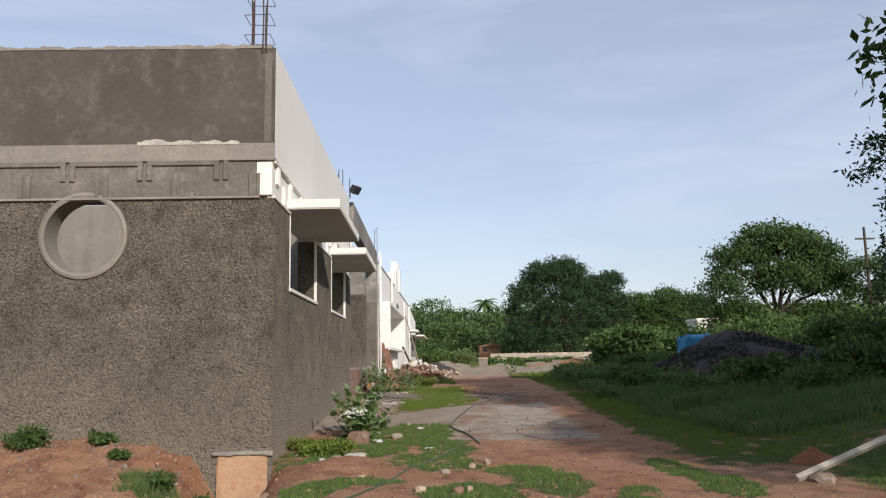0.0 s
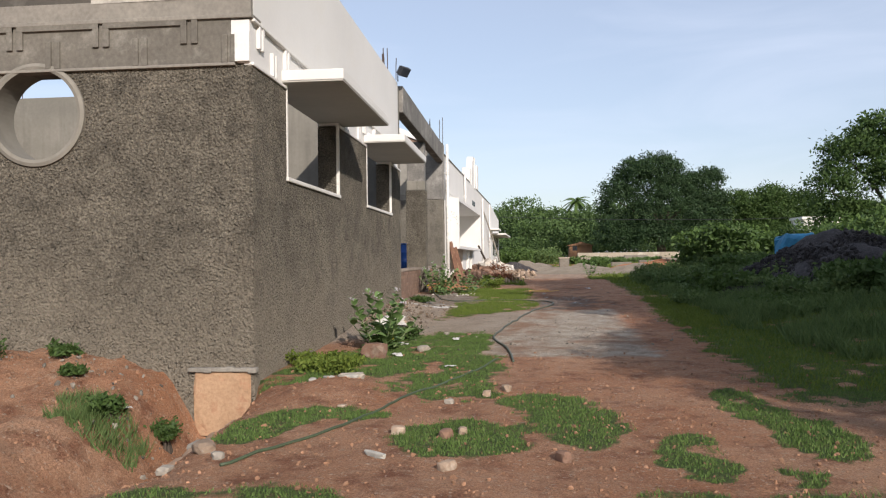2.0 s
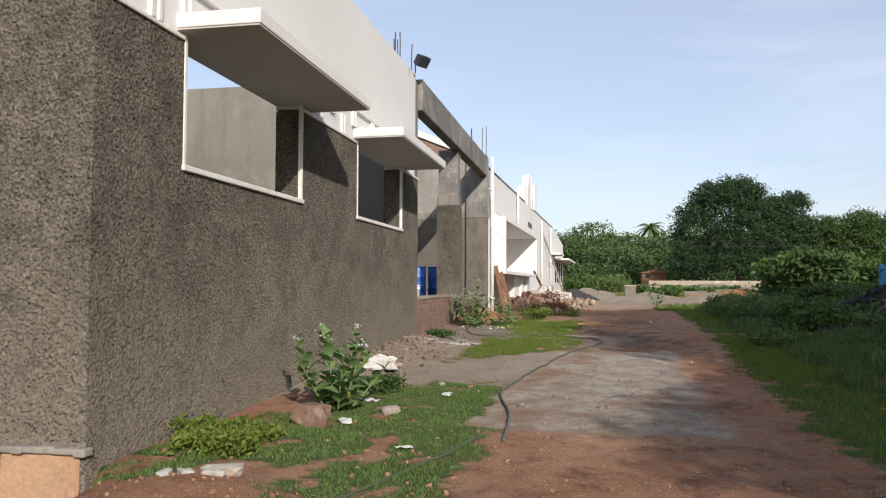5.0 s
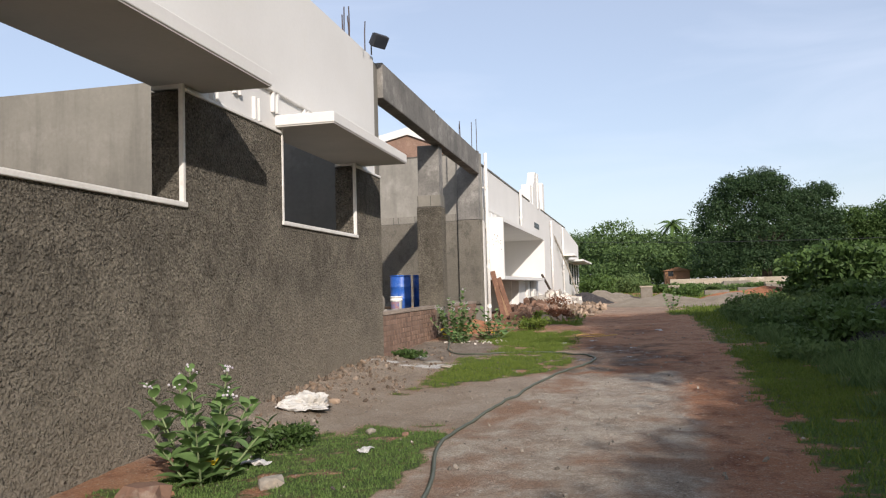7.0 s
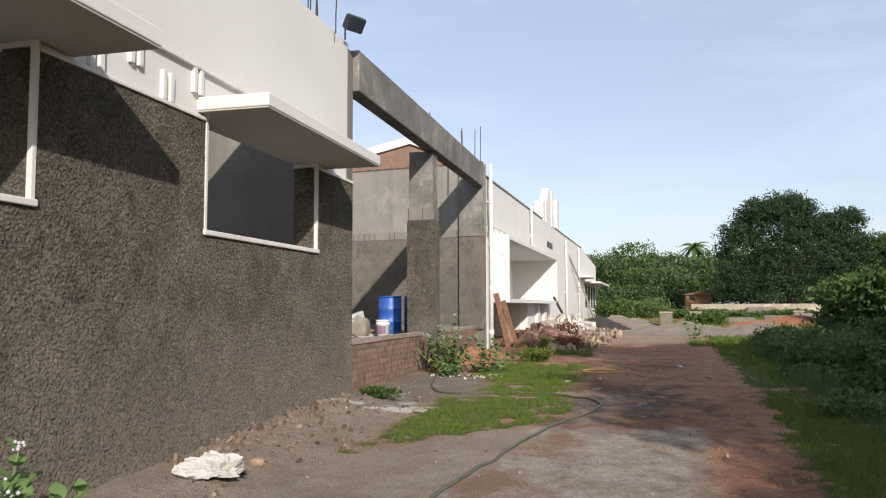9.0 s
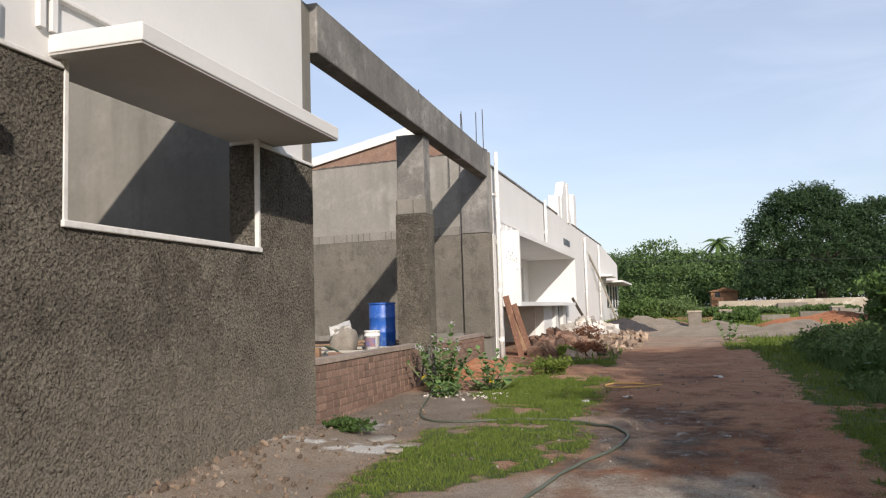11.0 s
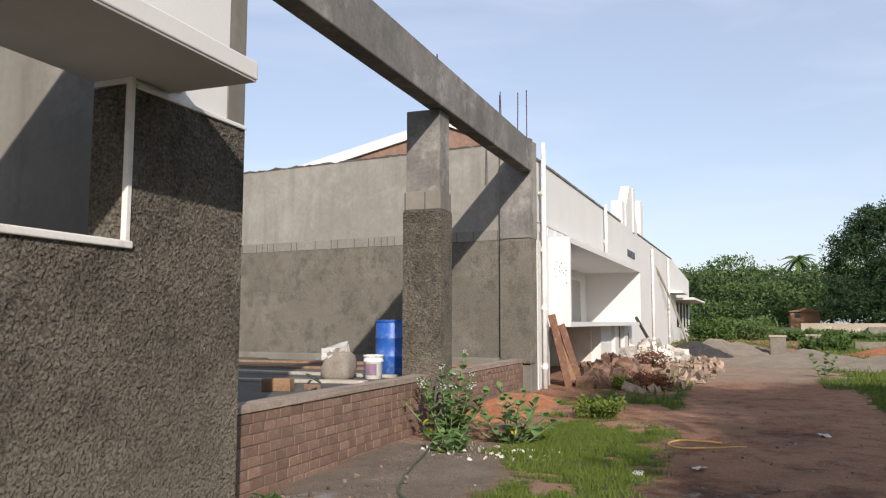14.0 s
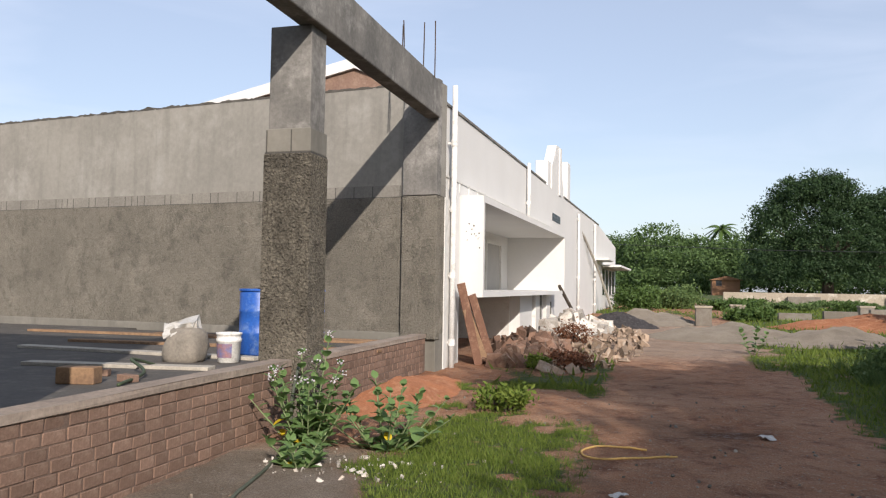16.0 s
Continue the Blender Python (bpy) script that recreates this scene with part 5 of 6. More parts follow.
def milkweed(at, label, stems, seed, size=1.0):
    t = thing("milkweed", at, label, "shrub", "milkweed shrubs")
    r = random.Random(seed)
    for (dx, dy, h, lean) in stems:
        a = math.atan2(dy, dx)
        tip = Vector((dx + lean * math.cos(a), dy + lean * math.sin(a), h))
        base = Vector((dx * 0.25, dy * 0.25, -0.05))
        mid = base.lerp(tip, 0.5) + Vector((0.04 * dx, 0.04 * dy, 0.02))
        bm = bmesh.new()
        tube(bm, [base, mid, tip], [0.010, 0.008, 0.005], 6)
        stem = part("stem", bm, M_STEM, t)
        n = max(5, int(h / 0.08))
        for k in range(n):
            s = 0.12 + 0.86 * k / (n - 1)
            p = base.lerp(mid, s * 2) if s < 0.5 else mid.lerp(tip, s * 2 - 1)
            for side in (0, 1):
                if r.random() < 0.08:
                    continue
                o = new("leaf", LEAF_Y if (s < 0.5 and r.random() < 0.05) else r.choice(LEAVES))
                o.parent = stem
                sc = size * (1.1 - 0.55 * s) * (0.8 + 0.4 * r.random())
                yaw = 90 * k + 180 * side + 50 * r.random()
                o.matrix_basis = pose(p.x, p.y, p.z, 25 * (r.random() - 0.5), -32 - 30 * s + 34 * r.random(), yaw) @ Matrix.Scale(sc, 4)
        if h > 0.7 and r.random() < 0.8:
            bm = bmesh.new()
            for k in range(9):
                q = tip + Vector((0.05 * r.gauss(0, 0.6), 0.05 * r.gauss(0, 0.6), 0.02 * r.gauss(0, 1)))
                bmesh.ops.create_icosphere(bm, subdivisions=1, radius=0.009 + 0.004 * r.random(), matrix=Matrix.Translation(q))
            part("flower_cluster", bm, M_FLOWER, stem, "small white flower cluster")
    return t


def stems_for(seed, n, w, h):
    r = random.Random(seed)
    out = []
    for k in range(n):
        a, q = 2.4 * k, math.sqrt((k + 0.5) / n)
        out.append((w * q * math.cos(a), w * q * math.sin(a), h * (1.0 - 0.5 * q) * (0.75 + 0.4 * r.random()), 0.05 + 0.1 * r.random()))
    return out


milkweed((-1.4, 13.35, gz(-1.4, 13.35)), "milkweed shrub with broad grey-green leaves and white flowers by the wall",
         stems_for(5, 12, 0.55, 1.0), 1, 1.0)
milkweed((-1.85, 25.55, gz(-1.85, 25.55)), "tall milkweed shrub with yellowing leaves before the column", stems_for(6, 14, 0.5, 1.25), 2, 0.85)
milkweed((-1.05, 25.75, gz(-1.05, 25.75)), "low milkweed shrub growing out of plaster rubble", stems_for(7, 14, 0.65, 0.85), 3, 0.85)
milkweed((-1.55, 24.75, gz(-1.55, 24.75)), "small milkweed seedling at the rubble edge", stems_for(8, 7, 0.3, 0.4), 5, 0.8)
milkweed((3.9, 38.0, gz(3.9, 38.0)), "young milkweed beside the track", [(-0.2, 0.1, 0.6, 0.1), (0.1, 0.2, 0.7, 0.1), (0.2, -0.1, 0.5, 0.12)], 4, 1.0)

# ---- rubble and loose things ----
def shard(seed):
    """A broken slab with crooked corners."""
    r = random.Random(seed)
    bm = bmesh.new()
    box(bm, -1, 1, -0.65, 0.65, -0.3, 0.3)
    for v in bm.verts:
        v.co += Vector((r.uniform(-0.35, 0.35), r.uniform(-0.3, 0.3), r.uniform(-0.15, 0.15)))
    return bm


def rubble_stuff(name, label, material, n, seed, place, smin, smax, broken=False):
    r = np.random.default_rng(seed)
    base = []
    for k in range(6):
        bm = shard(seed + k) if broken else lump(seed + k, 1, 0.75, 0.55, 0.5, 1)
        bm.verts.ensure_lookup_table()
        base.append((np.array([v.co[:] for v in bm.verts]), np.array([[v.index for v in f.verts] for f in bm.faces])))
        bm.free()
    vs, fs, off = [], [], 0
    for i in range(n):
        v, f3 = base[i % 6]
        x, y, lift = place(r)
        s = smin * (smax / smin) ** (r.random() ** 1.8)
        rot = np.array(Euler((r.uniform(0, 6), r.uniform(0, 6), r.uniform(0, 6))).to_matrix())
        w = v @ rot.T * s + np.array([x, y, gz(x, y) + lift + 0.25 * s])
        vs.append(w)
        fs.append(f3 + off)
        off += len(v)
    return tagged(raw(name, np.concatenate(vs), np.concatenate(fs), material), label, "rubble", kind="stuff")


def heap(x0, y0, rx, ry, h):
    def f(r):
        a, q = r.uniform(0, 2 * math.pi), math.sqrt(r.random())
        return x0 + rx * q * math.cos(a), y0 + ry * q * math.sin(a), h * (1 - q) * r.uniform(0.6, 1.0)
    return f


rubble_stuff("brick_rubble", "heap of broken red brick and boards before the white building", M_RUBBLE_RED, 900, 1, heap(-1.15, 35.4, 0.95, 2.4, 0.5), 0.02, 0.24, True)
rubble_stuff("plaster_rubble", "heap of pale broken plaster and concrete", M_RUBBLE_WHITE, 650, 2, heap(-0.75, 41.4, 0.95, 3.2, 0.6), 0.03, 0.34, True)
rubble_stuff("stone_rubble", "scattered grey stones along the building", M_STONE, 900, 3, heap(-0.1, 39.5, 1.5, 7.0, 0.25), 0.02, 0.16, True)
rubble_stuff("wall_foot_rubble", "crumbs of plaster at the wall foot", M_STONE, 520, 4, heap(-1.7, 19.3, 0.7, 4.5, 0.0), 0.008, 0.05)
rubble_stuff("mortar_droppings", "dropped mortar lumps along the wall foot", M_STONE, 300, 14, heap(-2.15, 19.0, 0.38, 2.8, 0.0), 0.012, 0.075)
rubble_stuff("pebbles", "small stones strewn over the red earth", M_CLOD, 1900, 5, lambda r: (r.uniform(-4.5, 4.0), r.uniform(4.5, 13.0), -0.004), 0.006, 0.034)
rubble_stuff("pebbles", "small stones strewn along the track", M_RUBBLE_PALE, 900, 6, lambda r: (r.uniform(-2.0, 4.0), r.uniform(13.0, 30.0), -0.003), 0.007, 0.035)
rubble_stuff("earth_crumbs", "crumbs and clods of red earth", M_CLOD, 5200, 12, lambda r: (r.uniform(-5.5, 3.5), r.uniform(5.0, 10.3), -0.003), 0.004, 0.022)
rubble_stuff("lime_rubble", "white plaster crumbs under the shrub", M_RUBBLE_WHITE, 110, 7, heap(-0.95, 24.8, 1.05, 0.5, 0.0), 0.008, 0.042, True)
rubble_stuff("bank_pebbles", "stones in the red bank", M_RUBBLE_PALE, 260, 8, lambda r: (r.uniform(-7, -2.8), r.uniform(8.6, 10.3), -0.005), 0.01, 0.05)

stones = ((-1.35, 12.45, 0.23, 0.17, 0.16, M_RUBBLE_RED), (-0.75, 13.25, 0.2, 0.14, 0.10, M_RUBBLE_PALE), (0.35, 9.75, 0.1, 0.08, 0.08, M_STONE), (0.55, 9.95, 0.12, 0.09, 0.09, M_STONE),
          (0.0, 9.3, 0.09, 0.07, 0.07, M_RUBBLE_PALE), (-1.2, 10.3, 0.3, 0.16, 0.10, M_RUBBLE_PALE), (-0.6, 15.3, 0.1, 0.08, 0.07, M_RUBBLE_PALE), (-0.2, 15.2, 0.08, 0.07, 0.06, M_RUBBLE_RED),
          (4.0, 8.0, 0.22, 0.15, 0.14, M_STONE), (-0.3, 8.0, 0.12, 0.1, 0.09, M_STONE), (0.2, 7.0, 0.14, 0.09, 0.08, M_STONE), (-2.1, 8.3, 0.2, 0.16, 0.1, M_PLASTER_PALE),
          (1.0, 7.3, 0.12, 0.09, 0.1, M_RUBBLE_RED), (-1.6, 16.9, 0.13, 0.1, 0.08, M_STONE), (-0.9, 20.3, 0.2, 0.13, 0.06, M_RUBBLE_PALE), (-1.3, 21.0, 0.35, 0.2, 0.05, M_PLASTER_PALE),
          (-1.65, 10.32, 0.24, 0.12, 0.08, M_RUBBLE_CRUST), (-1.42, 10.2, 0.26, 0.13, 0.07, M_RUBBLE_CRUST), (-1.15, 10.1, 0.2, 0.12, 0.07, M_RUBBLE_CRUST), (-2.05, 7.2, 0.26, 0.2, 0.12, M_STONE),
          (-1.85, 7.1, 0.16, 0.14, 0.09, M_RUBBLE_PALE), (-1.7, 7.42, 0.3, 0.22, 0.14, M_STONE), (-1.5, 7.2, 0.14, 0.1, 0.09, M_RUBBLE_PALE), (-2.2, 7.5, 0.18, 0.12, 0.1, M_STONE), (0.1, 7.95, 0.16, 0.13, 0.13, M_RUBBLE_RED),
          (0.22, 8.1, 0.13, 0.1, 0.1, M_STONE), (-0.35, 7.25, 0.3, 0.07, 0.06, M_RUBBLE_CRUST), (-1.0, 9.0, 0.12, 0.1, 0.05, M_STONE))
for i, (x, y, a, b, c, m) in enumerate(stones):
    k = 1.0 if i < 1 else 0.62 if i < 16 else 0.45
    a, b, c = a * k, b * k, c * k
    t = thing("rock", (x, y, gz(x, y)), "loose broken stone lying on the ground", "rock", "loose rocks", rz=40 * i)
    part("stone", lump(50 + i, a, b, c, 0.5, 2), m, t).matrix_local = pose(0, 0, c * 0.45)

fs = thing("footing_strip", (-2.12, 8.6, gz(-2.12, 8.6)), "old broken earth-stained concrete strip along the trench", "footing", rz=7)
for k in range(9):
    y = -1.0 + 0.24 * k
    x = 0.03 * math.sin(2.1 * k)
    z = gz(-2.12 + x - 0.12 * y, 8.6 + y) - gz(-2.12, 8.6)
    part("slab", lump(400 + k, 0.065, 0.2, 0.05, 0.6, 2), M_BANK_CRUST, fs).matrix_local = pose(x, y, z - 0.005, 0, 4 * math.sin(k), 9 * math.sin(k * 1.7))
sk = thing("white_sack", (-1.72, 16.3, gz(-1.72, 16.3)), "crumpled white woven plastic sack on the dirt", "sack")
bm = bmesh.new()
bmesh.ops.create_icosphere(bm, subdivisions=5, radius=1.0)
for v in bm.verts:
    c = v.co.copy()
    k = 1 + 0.5 * noise.noise(c * 1.4) - 0.55 * abs(noise.noise(c * 2.6)) + 0.22 * abs(noise.noise(c * 7.0))
    v.co = Vector((0.34 * c.x * k, 0.22 * c.y * k, max(-0.03, 0.17 * c.z * k - 0.06 * abs(c.x))))
part("sack", bm, M_SACK, sk).matrix_local = pose(0, 0, 0.05, 0, 0, 25)
for x, y, s in ((-1.05, 12.6, 0.1), (-0.2, 11.6, 0.07), (-0.35, 14.4, 0.09), (0.8, 24.2, 0.09), (-1.2, 13.9, 0.12), (1.4, 24.6, 0.08), (2.9, 27.5, 0.1), (-3.3, 9.2, 0.08)):
    t = thing("litter", (x, y, gz(x, y) + 0.01), "scrap of white plastic litter", "litter", "litter scraps", rz=90 * s * 33)
    bm = bmesh.new()
    bmesh.ops.create_grid(bm, x_segments=5, y_segments=4, size=s)
    for v in bm.verts:
        v.co.z = 0.02 + 0.35 * s * noise.noise(v.co * 14)
        v.co.y *= 0.6
    bmesh.ops.solidify(bm, geom=bm.faces[:], thickness=0.003)
    part("scrap", bm, M_SACK, t)


def cable(name, label, pts, rad, material, cat):
    """A hose or rope lying on the ground through plan points."""
    bm = bmesh.new()
    P = [Vector((x, y, (gz(x, y) if z is None else z) + rad * 0.8)) for x, y, z in pts]
    fine = []
    for i in range(len(P) - 1):
        p0, p1, p2, p3 = P[max(i - 1, 0)], P[i], P[i + 1], P[min(i + 2, len(P) - 1)]
        for k in range(8):
            s = k / 8
            q = 0.5 * ((2 * p1) + (p2 - p0) * s + (2 * p0 - 5 * p1 + 4 * p2 - p3) * s * s + (3 * p1 - p0 - 3 * p2 + p3) * s ** 3)
            if pts[i][2] is None and pts[i + 1][2] is None:
                q.z = gz(q.x, q.y) + rad * 0.8
            fine.append(q)
    fine.append(P[-1])
    tube(bm, fine, rad, 7)
    return tagged(link_mesh(name, bm, material, True), label, cat)


cable("garden_hose", "dark green hose looping from the brick wall to the concrete edge", [(-2.2, 26.0, 1.45), (-2.12, 25.7, 1.15), (-1.95, 25.3, 0.78), (-1.75, 24.4, None), (-1.5, 23.2, None), (-1.15, 22.4, None), (-0.5, 22.25, None), (0.35, 22.5, None), (1.1, 22.2, None), (1.5, 21.6, None), (1.45, 20.8, None), (1.1, 20.0, None), (0.85, 19.0, None), (0.6, 17.6, None), (0.35, 16.2, None), (0.25, 14.8, None), (0.5, 13.4, None), (0.6, 12.0, None)], 0.018, M_HOSE, "hose")
cable("pale_hose", "thin pale green hose trailing through the grass", [(0.4, 12.2, None), (0.1, 11.2, None), (-0.3, 10.0, None), (-0.6, 9.0, None), (-0.9, 8.0, None), (-1.4, 7.0, None)], 0.013, M_HOSE_PALE, "hose")
cable("rope", "loop of yellow rope on the red earth", [(1.9, 26.2, None), (1.5, 26.1, None), (1.1, 25.9, None), (0.95, 26.2, None), (1.2, 26.5, None), (1.6, 26.45, None)], 0.012, M_ROPE, "rope")
cable("yard_hose", "green hose lying on the damp sand", [(-4.2, 26.2, 1.37), (-4.1, 25.6, 1.5), (-3.7, 25.3, 1.4), (-3.4, 24.5, 1.37)], 0.018, M_HOSE_PALE, "hose")

# leaning boards and poles
for i, (x, y, l, tilt, m) in enumerate(((-1.95, 33.35, 1.7, 14, M_WOOD_RED), (-1.75, 33.7, 1.5, 20, M_WOOD_RED), (-1.85, 33.55, 1.25, 26, M_WOOD))):
    t = thing("shuttering_board", (x, y, gz(x, y)), "red-brown shuttering board leaning on the wall", "board", "leaning boards", rz=10 * i)
    part("board", boxes((-0.085, 0.085, -0.02, 0.02, 0, l), bev=0.006), m, t).matrix_local = pose(0.15, 0, 0, 4, -tilt, 25)
ld = thing("bamboo_ladder", (-1.0, 58.5, 1.0), "bamboo ladder leaning on the white wall", "ladder")
for sx in (0, 0.6):
    bm = bmesh.new()
    tube(bm, [(0.25, 3.6 + sx, 0), (-0.3, 0.6 + sx, 2.2), (-0.85, -4.5 + sx, 4.3)], [0.05, 0.045, 0.035], 7)
    part("rail", bm, M_WOOD_GREY, ld)
for k in range(9):
    s = k / 9
    bm = bmesh.new()
    tube(bm, [(0.2 - 1.0 * s, 3.0 - 7.2 * s, 0.35 + 3.8 * s), (0.2 - 1.0 * s, 3.7 - 7.2 * s, 0.35 + 3.8 * s)], 0.025, 6)
    part("rung", bm, M_WOOD_GREY, ld)
for x0, y0, x1, y1, z1 in ((-0.95, 46.2, -1.6, 44.8, 1.5),):
    t = thing("pole", (x0, y0, gz(x0, y0)), "dark weathered pole leaning on the white wall", "pole")
    bm = bmesh.new()
    tube(bm, [(0, 0, 0), (x1 - x0, y1 - y0, z1)], 0.06, 7)
    part("shaft", bm, M_BARK, t)
tl = thing("timber", (3.75, 8.1, gz(3.75, 8.1)), "bleached square timber propped on the bank", "timber")
bm = bmesh.new()
tube(bm, [(0, 0, 0.03), (1.5, 0.35, 0.5)], 0.042, 4)
part("beam", bm, M_WOOD_GREY, tl)


# heaps
def mound(name, label, x, y, rx, ry, h, material, seed, cat):
    bm = bmesh.new()
    bmesh.ops.create_grid(bm, x_segments=64, y_segments=64, size=1.0)
    for v in bm.verts:
        q = math.hypot(v.co.x, v.co.y)
        k = max(0.0, 1 - q) ** 0.9
        zz = h * k * (1 + 0.35 * noise.noise(v.co * 2.5 + Vector((seed, 0, 0)))) + 0.10 * h * noise.noise(v.co * 7 + Vector((0, seed, 0))) + 0.05 * h * noise.noise(v.co * 19)
        v.co = Vector((v.co.x * rx, v.co.y * ry, zz - 0.1 * (1 if q > 0.97 else 0)))
    under = ground_z(np.array([x + v.co.x for v in bm.verts]), np.array([y + v.co.y for v in bm.verts])) - gz(x, y)
    for v, dz in zip(bm.verts, under):
        v.co.z += dz
    t = thing(name, (x, y, gz(x, y) - 0.03), label, cat)
    part("mound", bm, material, t, smooth=True)


mound("gravel_heap", "large heap of dark blue crushed stone in the shade", 9.4, 23.4, 3.7, 3.6, 1.25, M_GRAVEL, 1, "gravel heap")
mound("sand_heap", "low grey sand heap by the track", 3.8, 43.0, 2.6, 2.0, 0.55, M_SAND, 2, "sand heap")
mound("sand_heap", "low grey sand heap by the track", 6.4, 42.0, 2.4, 2.0, 0.5, M_SAND, 3, "sand heap")
mound("sand_heap", "low grey sand heap near the building", 1.2, 51.0, 2.2, 2.5, 0.6, M_SAND, 4, "sand heap")
mound("earth_heap", "bright red earth heap beyond the sand", 9.2, 50.0, 3.6, 2.2, 0.6, M_REDHEAP, 5, "earth heap")
mound("earth_heap", "ant-eaten red earth lump on the grassy bank", 4.6, 9.4, 0.35, 0.3, 0.2, M_REDHEAP, 7, "earth heap")
mound("earth_heap", "red earth banked against the brick plinth", -2.0, 29.3, 0.8, 2.2, 0.3, M_REDHEAP, 9, "earth heap")
mound("gravel_heap", "dark debris heap at the building end", 0.2, 47.5, 1.6, 1.2, 0.6, M_GRAVEL, 8, "debris heap")

def over_heap(r):
    a, q = r.uniform(0, 2 * math.pi), math.sqrt(r.random()) * 1.05
    return 9.4 + 3.7 * q * math.cos(a), 23.4 + 3.6 * q * math.sin(a), 1.25 * max(0.0, 1 - q) ** 0.9 - 0.03


rubble_stuff("crushed_stone", "loose dark crushed stone on the heap", M_GRAVEL, 4200, 31, over_heap, 0.04, 0.12)

# tarpaulin over a stack, far blocks and boundary walls
tp = thing("tarpaulin", (10.05, 29.2, gz(10.05, 29.2)), "blue tarpaulin over stacked goods", "tarpaulin")
bm = boxes((-0.55, 0.55, -0.5, 0.5, 0, 1.15), bev=0.15)
bmesh.ops.subdivide_edges(bm, edges=bm.edges, cuts=3)
for v in bm.verts:
    v.co += 0.14 * noise.noise_vector(v.co * 2.6)
part("sheet", bm, M_TARP, tp)
for i, (x, y, w, h) in enumerate(((3.4, 50.0, 0.6, 0.7), (5.2, 56, 0.6, 0.6), (14.0, 60.0, 0.7, 0.7), (11.0, 58.0, 0.6, 0.6), (17.5, 61, 0.6, 0.6))):
    t = thing("block_pier", (x, y, gz(x, y)), "pale unfinished block pier in the clearing", "pier", "block piers")
    part("block", boxes((-w / 2, w / 2, -w / 2, w / 2, 0, h), bev=0.02), M_RUBBLE_PALE, t)
    part("capstone", boxes((-w * 0.55, w * 0.55, -w * 0.55, w * 0.55, h, h + 0.08), bev=0.01), M_PALE_WALL, t)
fw = thing("boundary_wall", (20, 88, 1.2), "long low pale boundary wall before the trees", "wall", kind="structure")
part("wall", boxes((-13, 60, -0.15, 0.15, -0.3, 1.05), bev=0.02), M_PALE_WALL, fw)
for i in range(4):
    part("block", boxes((-8 + i * 7.5, -5.5 + i * 7.5, -0.6, -0.25, 0, 0.75 + 0.15 * (i % 2)), bev=0.03), M_RUBBLE_PALE, fw)
ft = thing("footing_row", (13, 56.5, 1.05), "row of pale footing blocks", "footing", kind="structure")
for i in range(9):
    part("block", boxes((-6 + i * 1.9, -4.6 + i * 1.9, -0.2, 0.2, 0, 0.35 + 0.12 * ((i * 7) % 3)), bev=0.02), M_RUBBLE_PALE, ft)
hut = thing("house", (12.6, 158, 1.5), "small terracotta coloured house among trees", "house")
part("wall", boxes((-2.2, 2.2, -2, 2, 0, 2.6)), M_HUT, hut)
part("roof", slab([(-2.7, 2.6), (2.7, 2.6), (0, 3.3)], -2.4, 2.4), M_HUT, hut)
part("window", boxes((-1.6, -0.7, -2.05, -1.99, 1.6, 2.9)), M_WIN_DARK, hut)
hs = thing("house", (36, 98, 1.5), "white house glimpsed between trees", "house")
part("wall", boxes((-2.2, 2.2, -2, 2, 0, 4.4)), M_WHITE_DIRTY, hs)
part("roof", boxes((-2.4, 2.4, -2.2, 2.2, 4.4, 4.7)), M_WHITE_DIRTY, hs)
ps = thing("utility_pole", (31.5, 54, 1.4), "dark utility pole with crossarm", "pole")
bm = bmesh.new()
tube(bm, [(0, 0, -0.5), (0, 0, 9.2)], [0.13, 0.09], 8)
part("shaft", bm, M_BARK, ps)
part("crossarm", boxes((-0.7, 0.7, -0.05, 0.05, 8.3, 8.42)), M_BARK, ps)
ul = thing("utility_line", (-6, 120, 1.4), "thin black overhead wire between two poles", "power line")
for x in (0, 78):
    bm = bmesh.new()
    tube(bm, [(x, 0, -0.5), (x, 0, 7.0)], [0.13, 0.09], 8)
    part("pole", bm, M_BARK, ul)
bm = bmesh.new()
tube(bm, [(0, 0, 6.8), (20, 0, 6.0), (39, 0, 5.7), (58, 0, 6.0), (78, 0, 6.8)], 0.03, 5)
part("wire", bm, M_BLACK, ul)

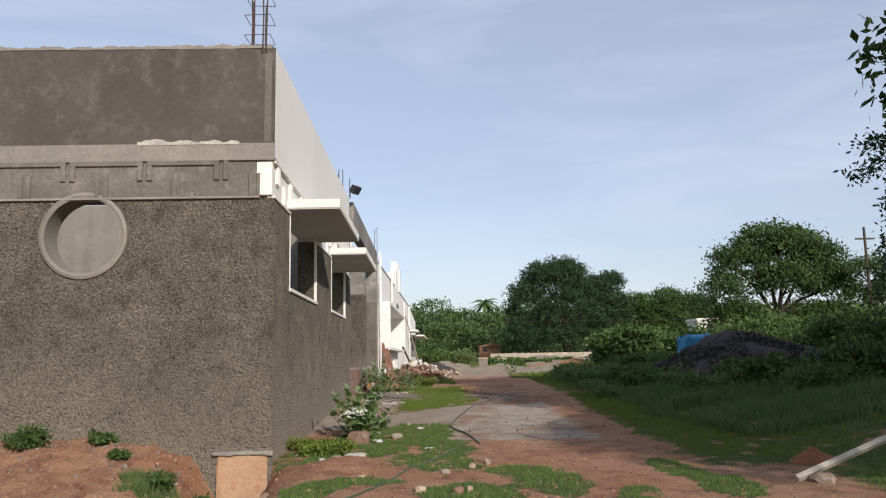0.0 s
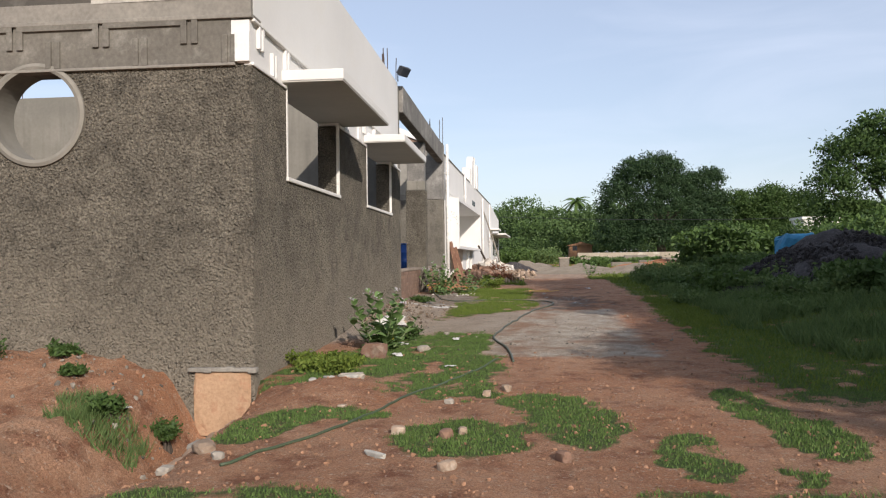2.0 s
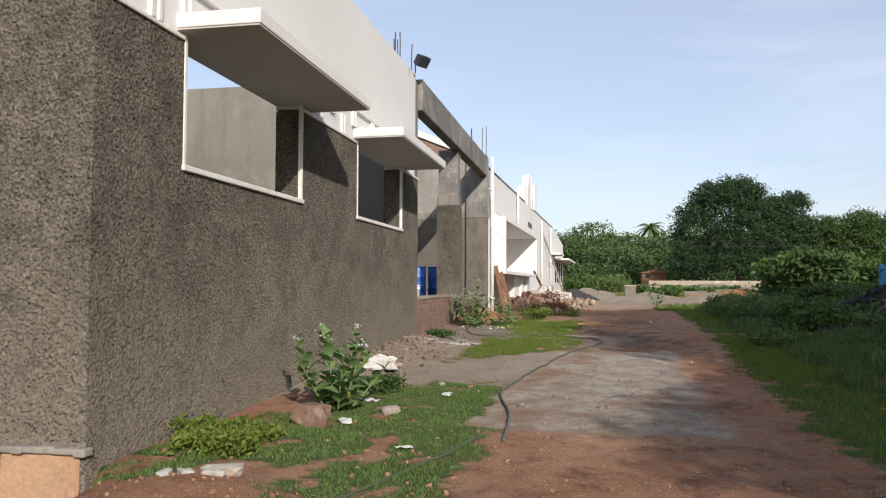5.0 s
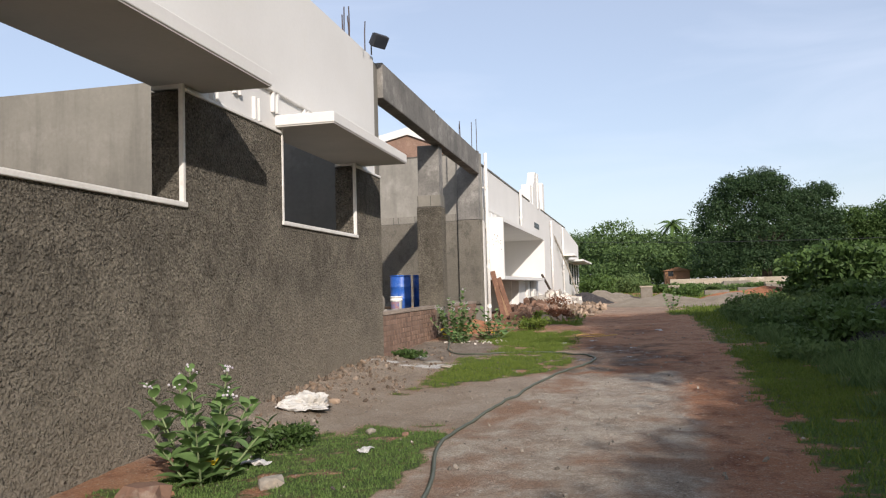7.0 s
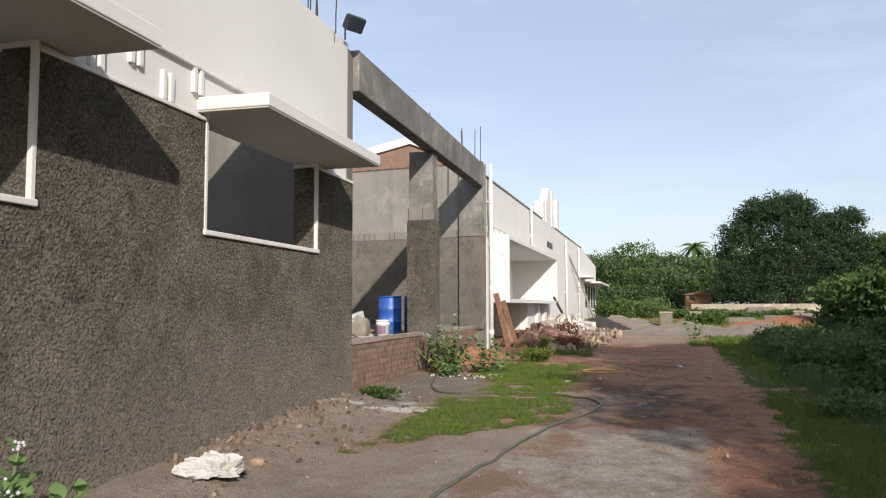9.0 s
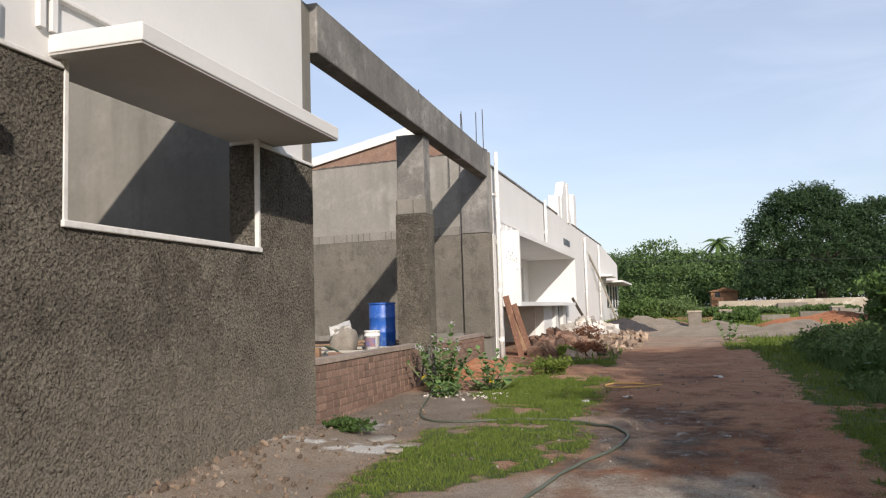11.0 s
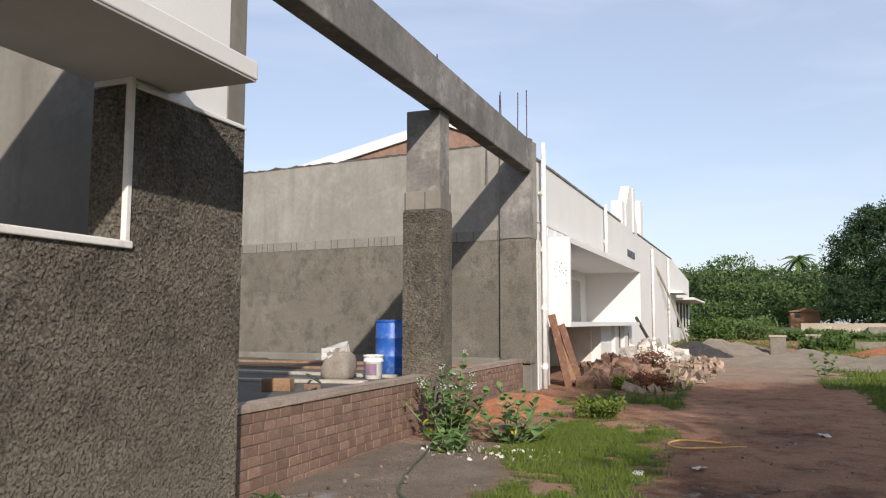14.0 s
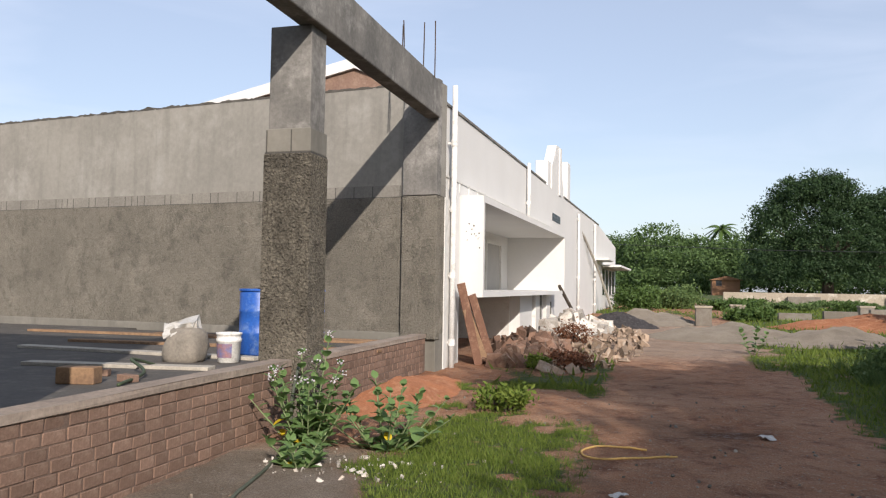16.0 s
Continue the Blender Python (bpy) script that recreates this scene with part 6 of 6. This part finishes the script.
# ---- grass ----
def grass_tufts(n, x0, x1, y0, y1, h, w, seed, keep, free=False):
    r = np.random.default_rng(seed)
    x, y = r.uniform(x0, x1, n), r.uniform(y0, y1, n)
    g = masks(x, y)[0]
    k = keep(x, y) if free else (g > r.uniform(0.3, 1.0, n)) & keep(x, y)
    x, y = x[k], y[k]
    n = len(x)
    z = ground_z(x, y)
    hh = h * r.uniform(0.4, 1.3, n) * (0.6 + 0.8 * fnoise(x, y, 1.1, 31))
    a, b = r.uniform(0, 2 * np.pi, n), r.uniform(0, 2 * np.pi, n)
    lean = hh * r.uniform(0.2, 1.0, n)
    p0 = np.stack([x - w * np.cos(a), y - w * np.sin(a), z - 0.01], -1)
    p1 = np.stack([x + w * np.cos(a), y + w * np.sin(a), z - 0.01], -1)
    p2 = np.stack([x + lean * np.cos(b), y + lean * np.sin(b), z + hh], -1)
    v = np.stack([p0, p1, p2], 1).reshape(-1, 3)
    return v, np.arange(3 * n).reshape(-1, 3)


def clear_of_walls(x, y):
    return ~((x < -2.3) & (y > 10.3))


def joined(rows):
    vs, fs, off = [], [], 0
    for row in rows:
        v, f3 = grass_tufts(*row, clear_of_walls)
        vs.append(v)
        fs.append(f3 + off)
        off += len(v)
    return np.concatenate(vs), np.concatenate(fs)


tagged(raw("creeping_grass", *joined(((480000, -6.5, 6.0, 4.0, 16.4, 0.022, 0.0075, 1), (60000, -6.5, 6.0, 4.0, 16.4, 0.045, 0.004, 6))), M_MAT), "low creeping green grass in uneven mats on red earth", "grass", kind="stuff")
tagged(raw("grass", *joined(((150000, -2.2, 6.0, 16.4, 22.3, 0.036, 0.0065, 2), (80000, -1.8, 1.3, 22.3, 31.0, 0.055, 0.006, 5), (90000, 3.0, 9.0, 10.0, 40.0, 0.06, 0.010, 3), (30000, -2, 24, 29.0, 75.0, 0.16, 0.03, 4))), M_GRASS), "short yellowish green grass in uneven patches", "grass", kind="stuff")
v, f3 = grass_tufts(120000, 4.3, 10.5, 12.0, 36.0, 0.26, 0.011, 9, lambda x, y: (fnoise(x, y, 0.9, 55) > 0.42) & (x > 4.5 + 0.02 * y + 1.2 * (fnoise(x, y, 1.4, 57) - 0.5)))
tagged(raw("tall_grass", v, f3, M_WEED), "rank tall grass on the shaded bank", "grass", kind="stuff")
v, f3 = grass_tufts(9000, -4.3, -2.5, 8.0, 9.8, 0.13, 0.007, 21, lambda x, y: ((x + 3.35) / 0.5 + 0.5 * (fnoise(x, y, 3.0, 71) - 0.5)) ** 2 + ((y - 8.85) / 0.5) ** 2 < fnoise(x, y, 4.0, 72) * 1.6, True)
tagged(raw("trench_grass", v, f3, M_WEED), "matted wiry grass hanging on the trench side", "grass", kind="stuff")
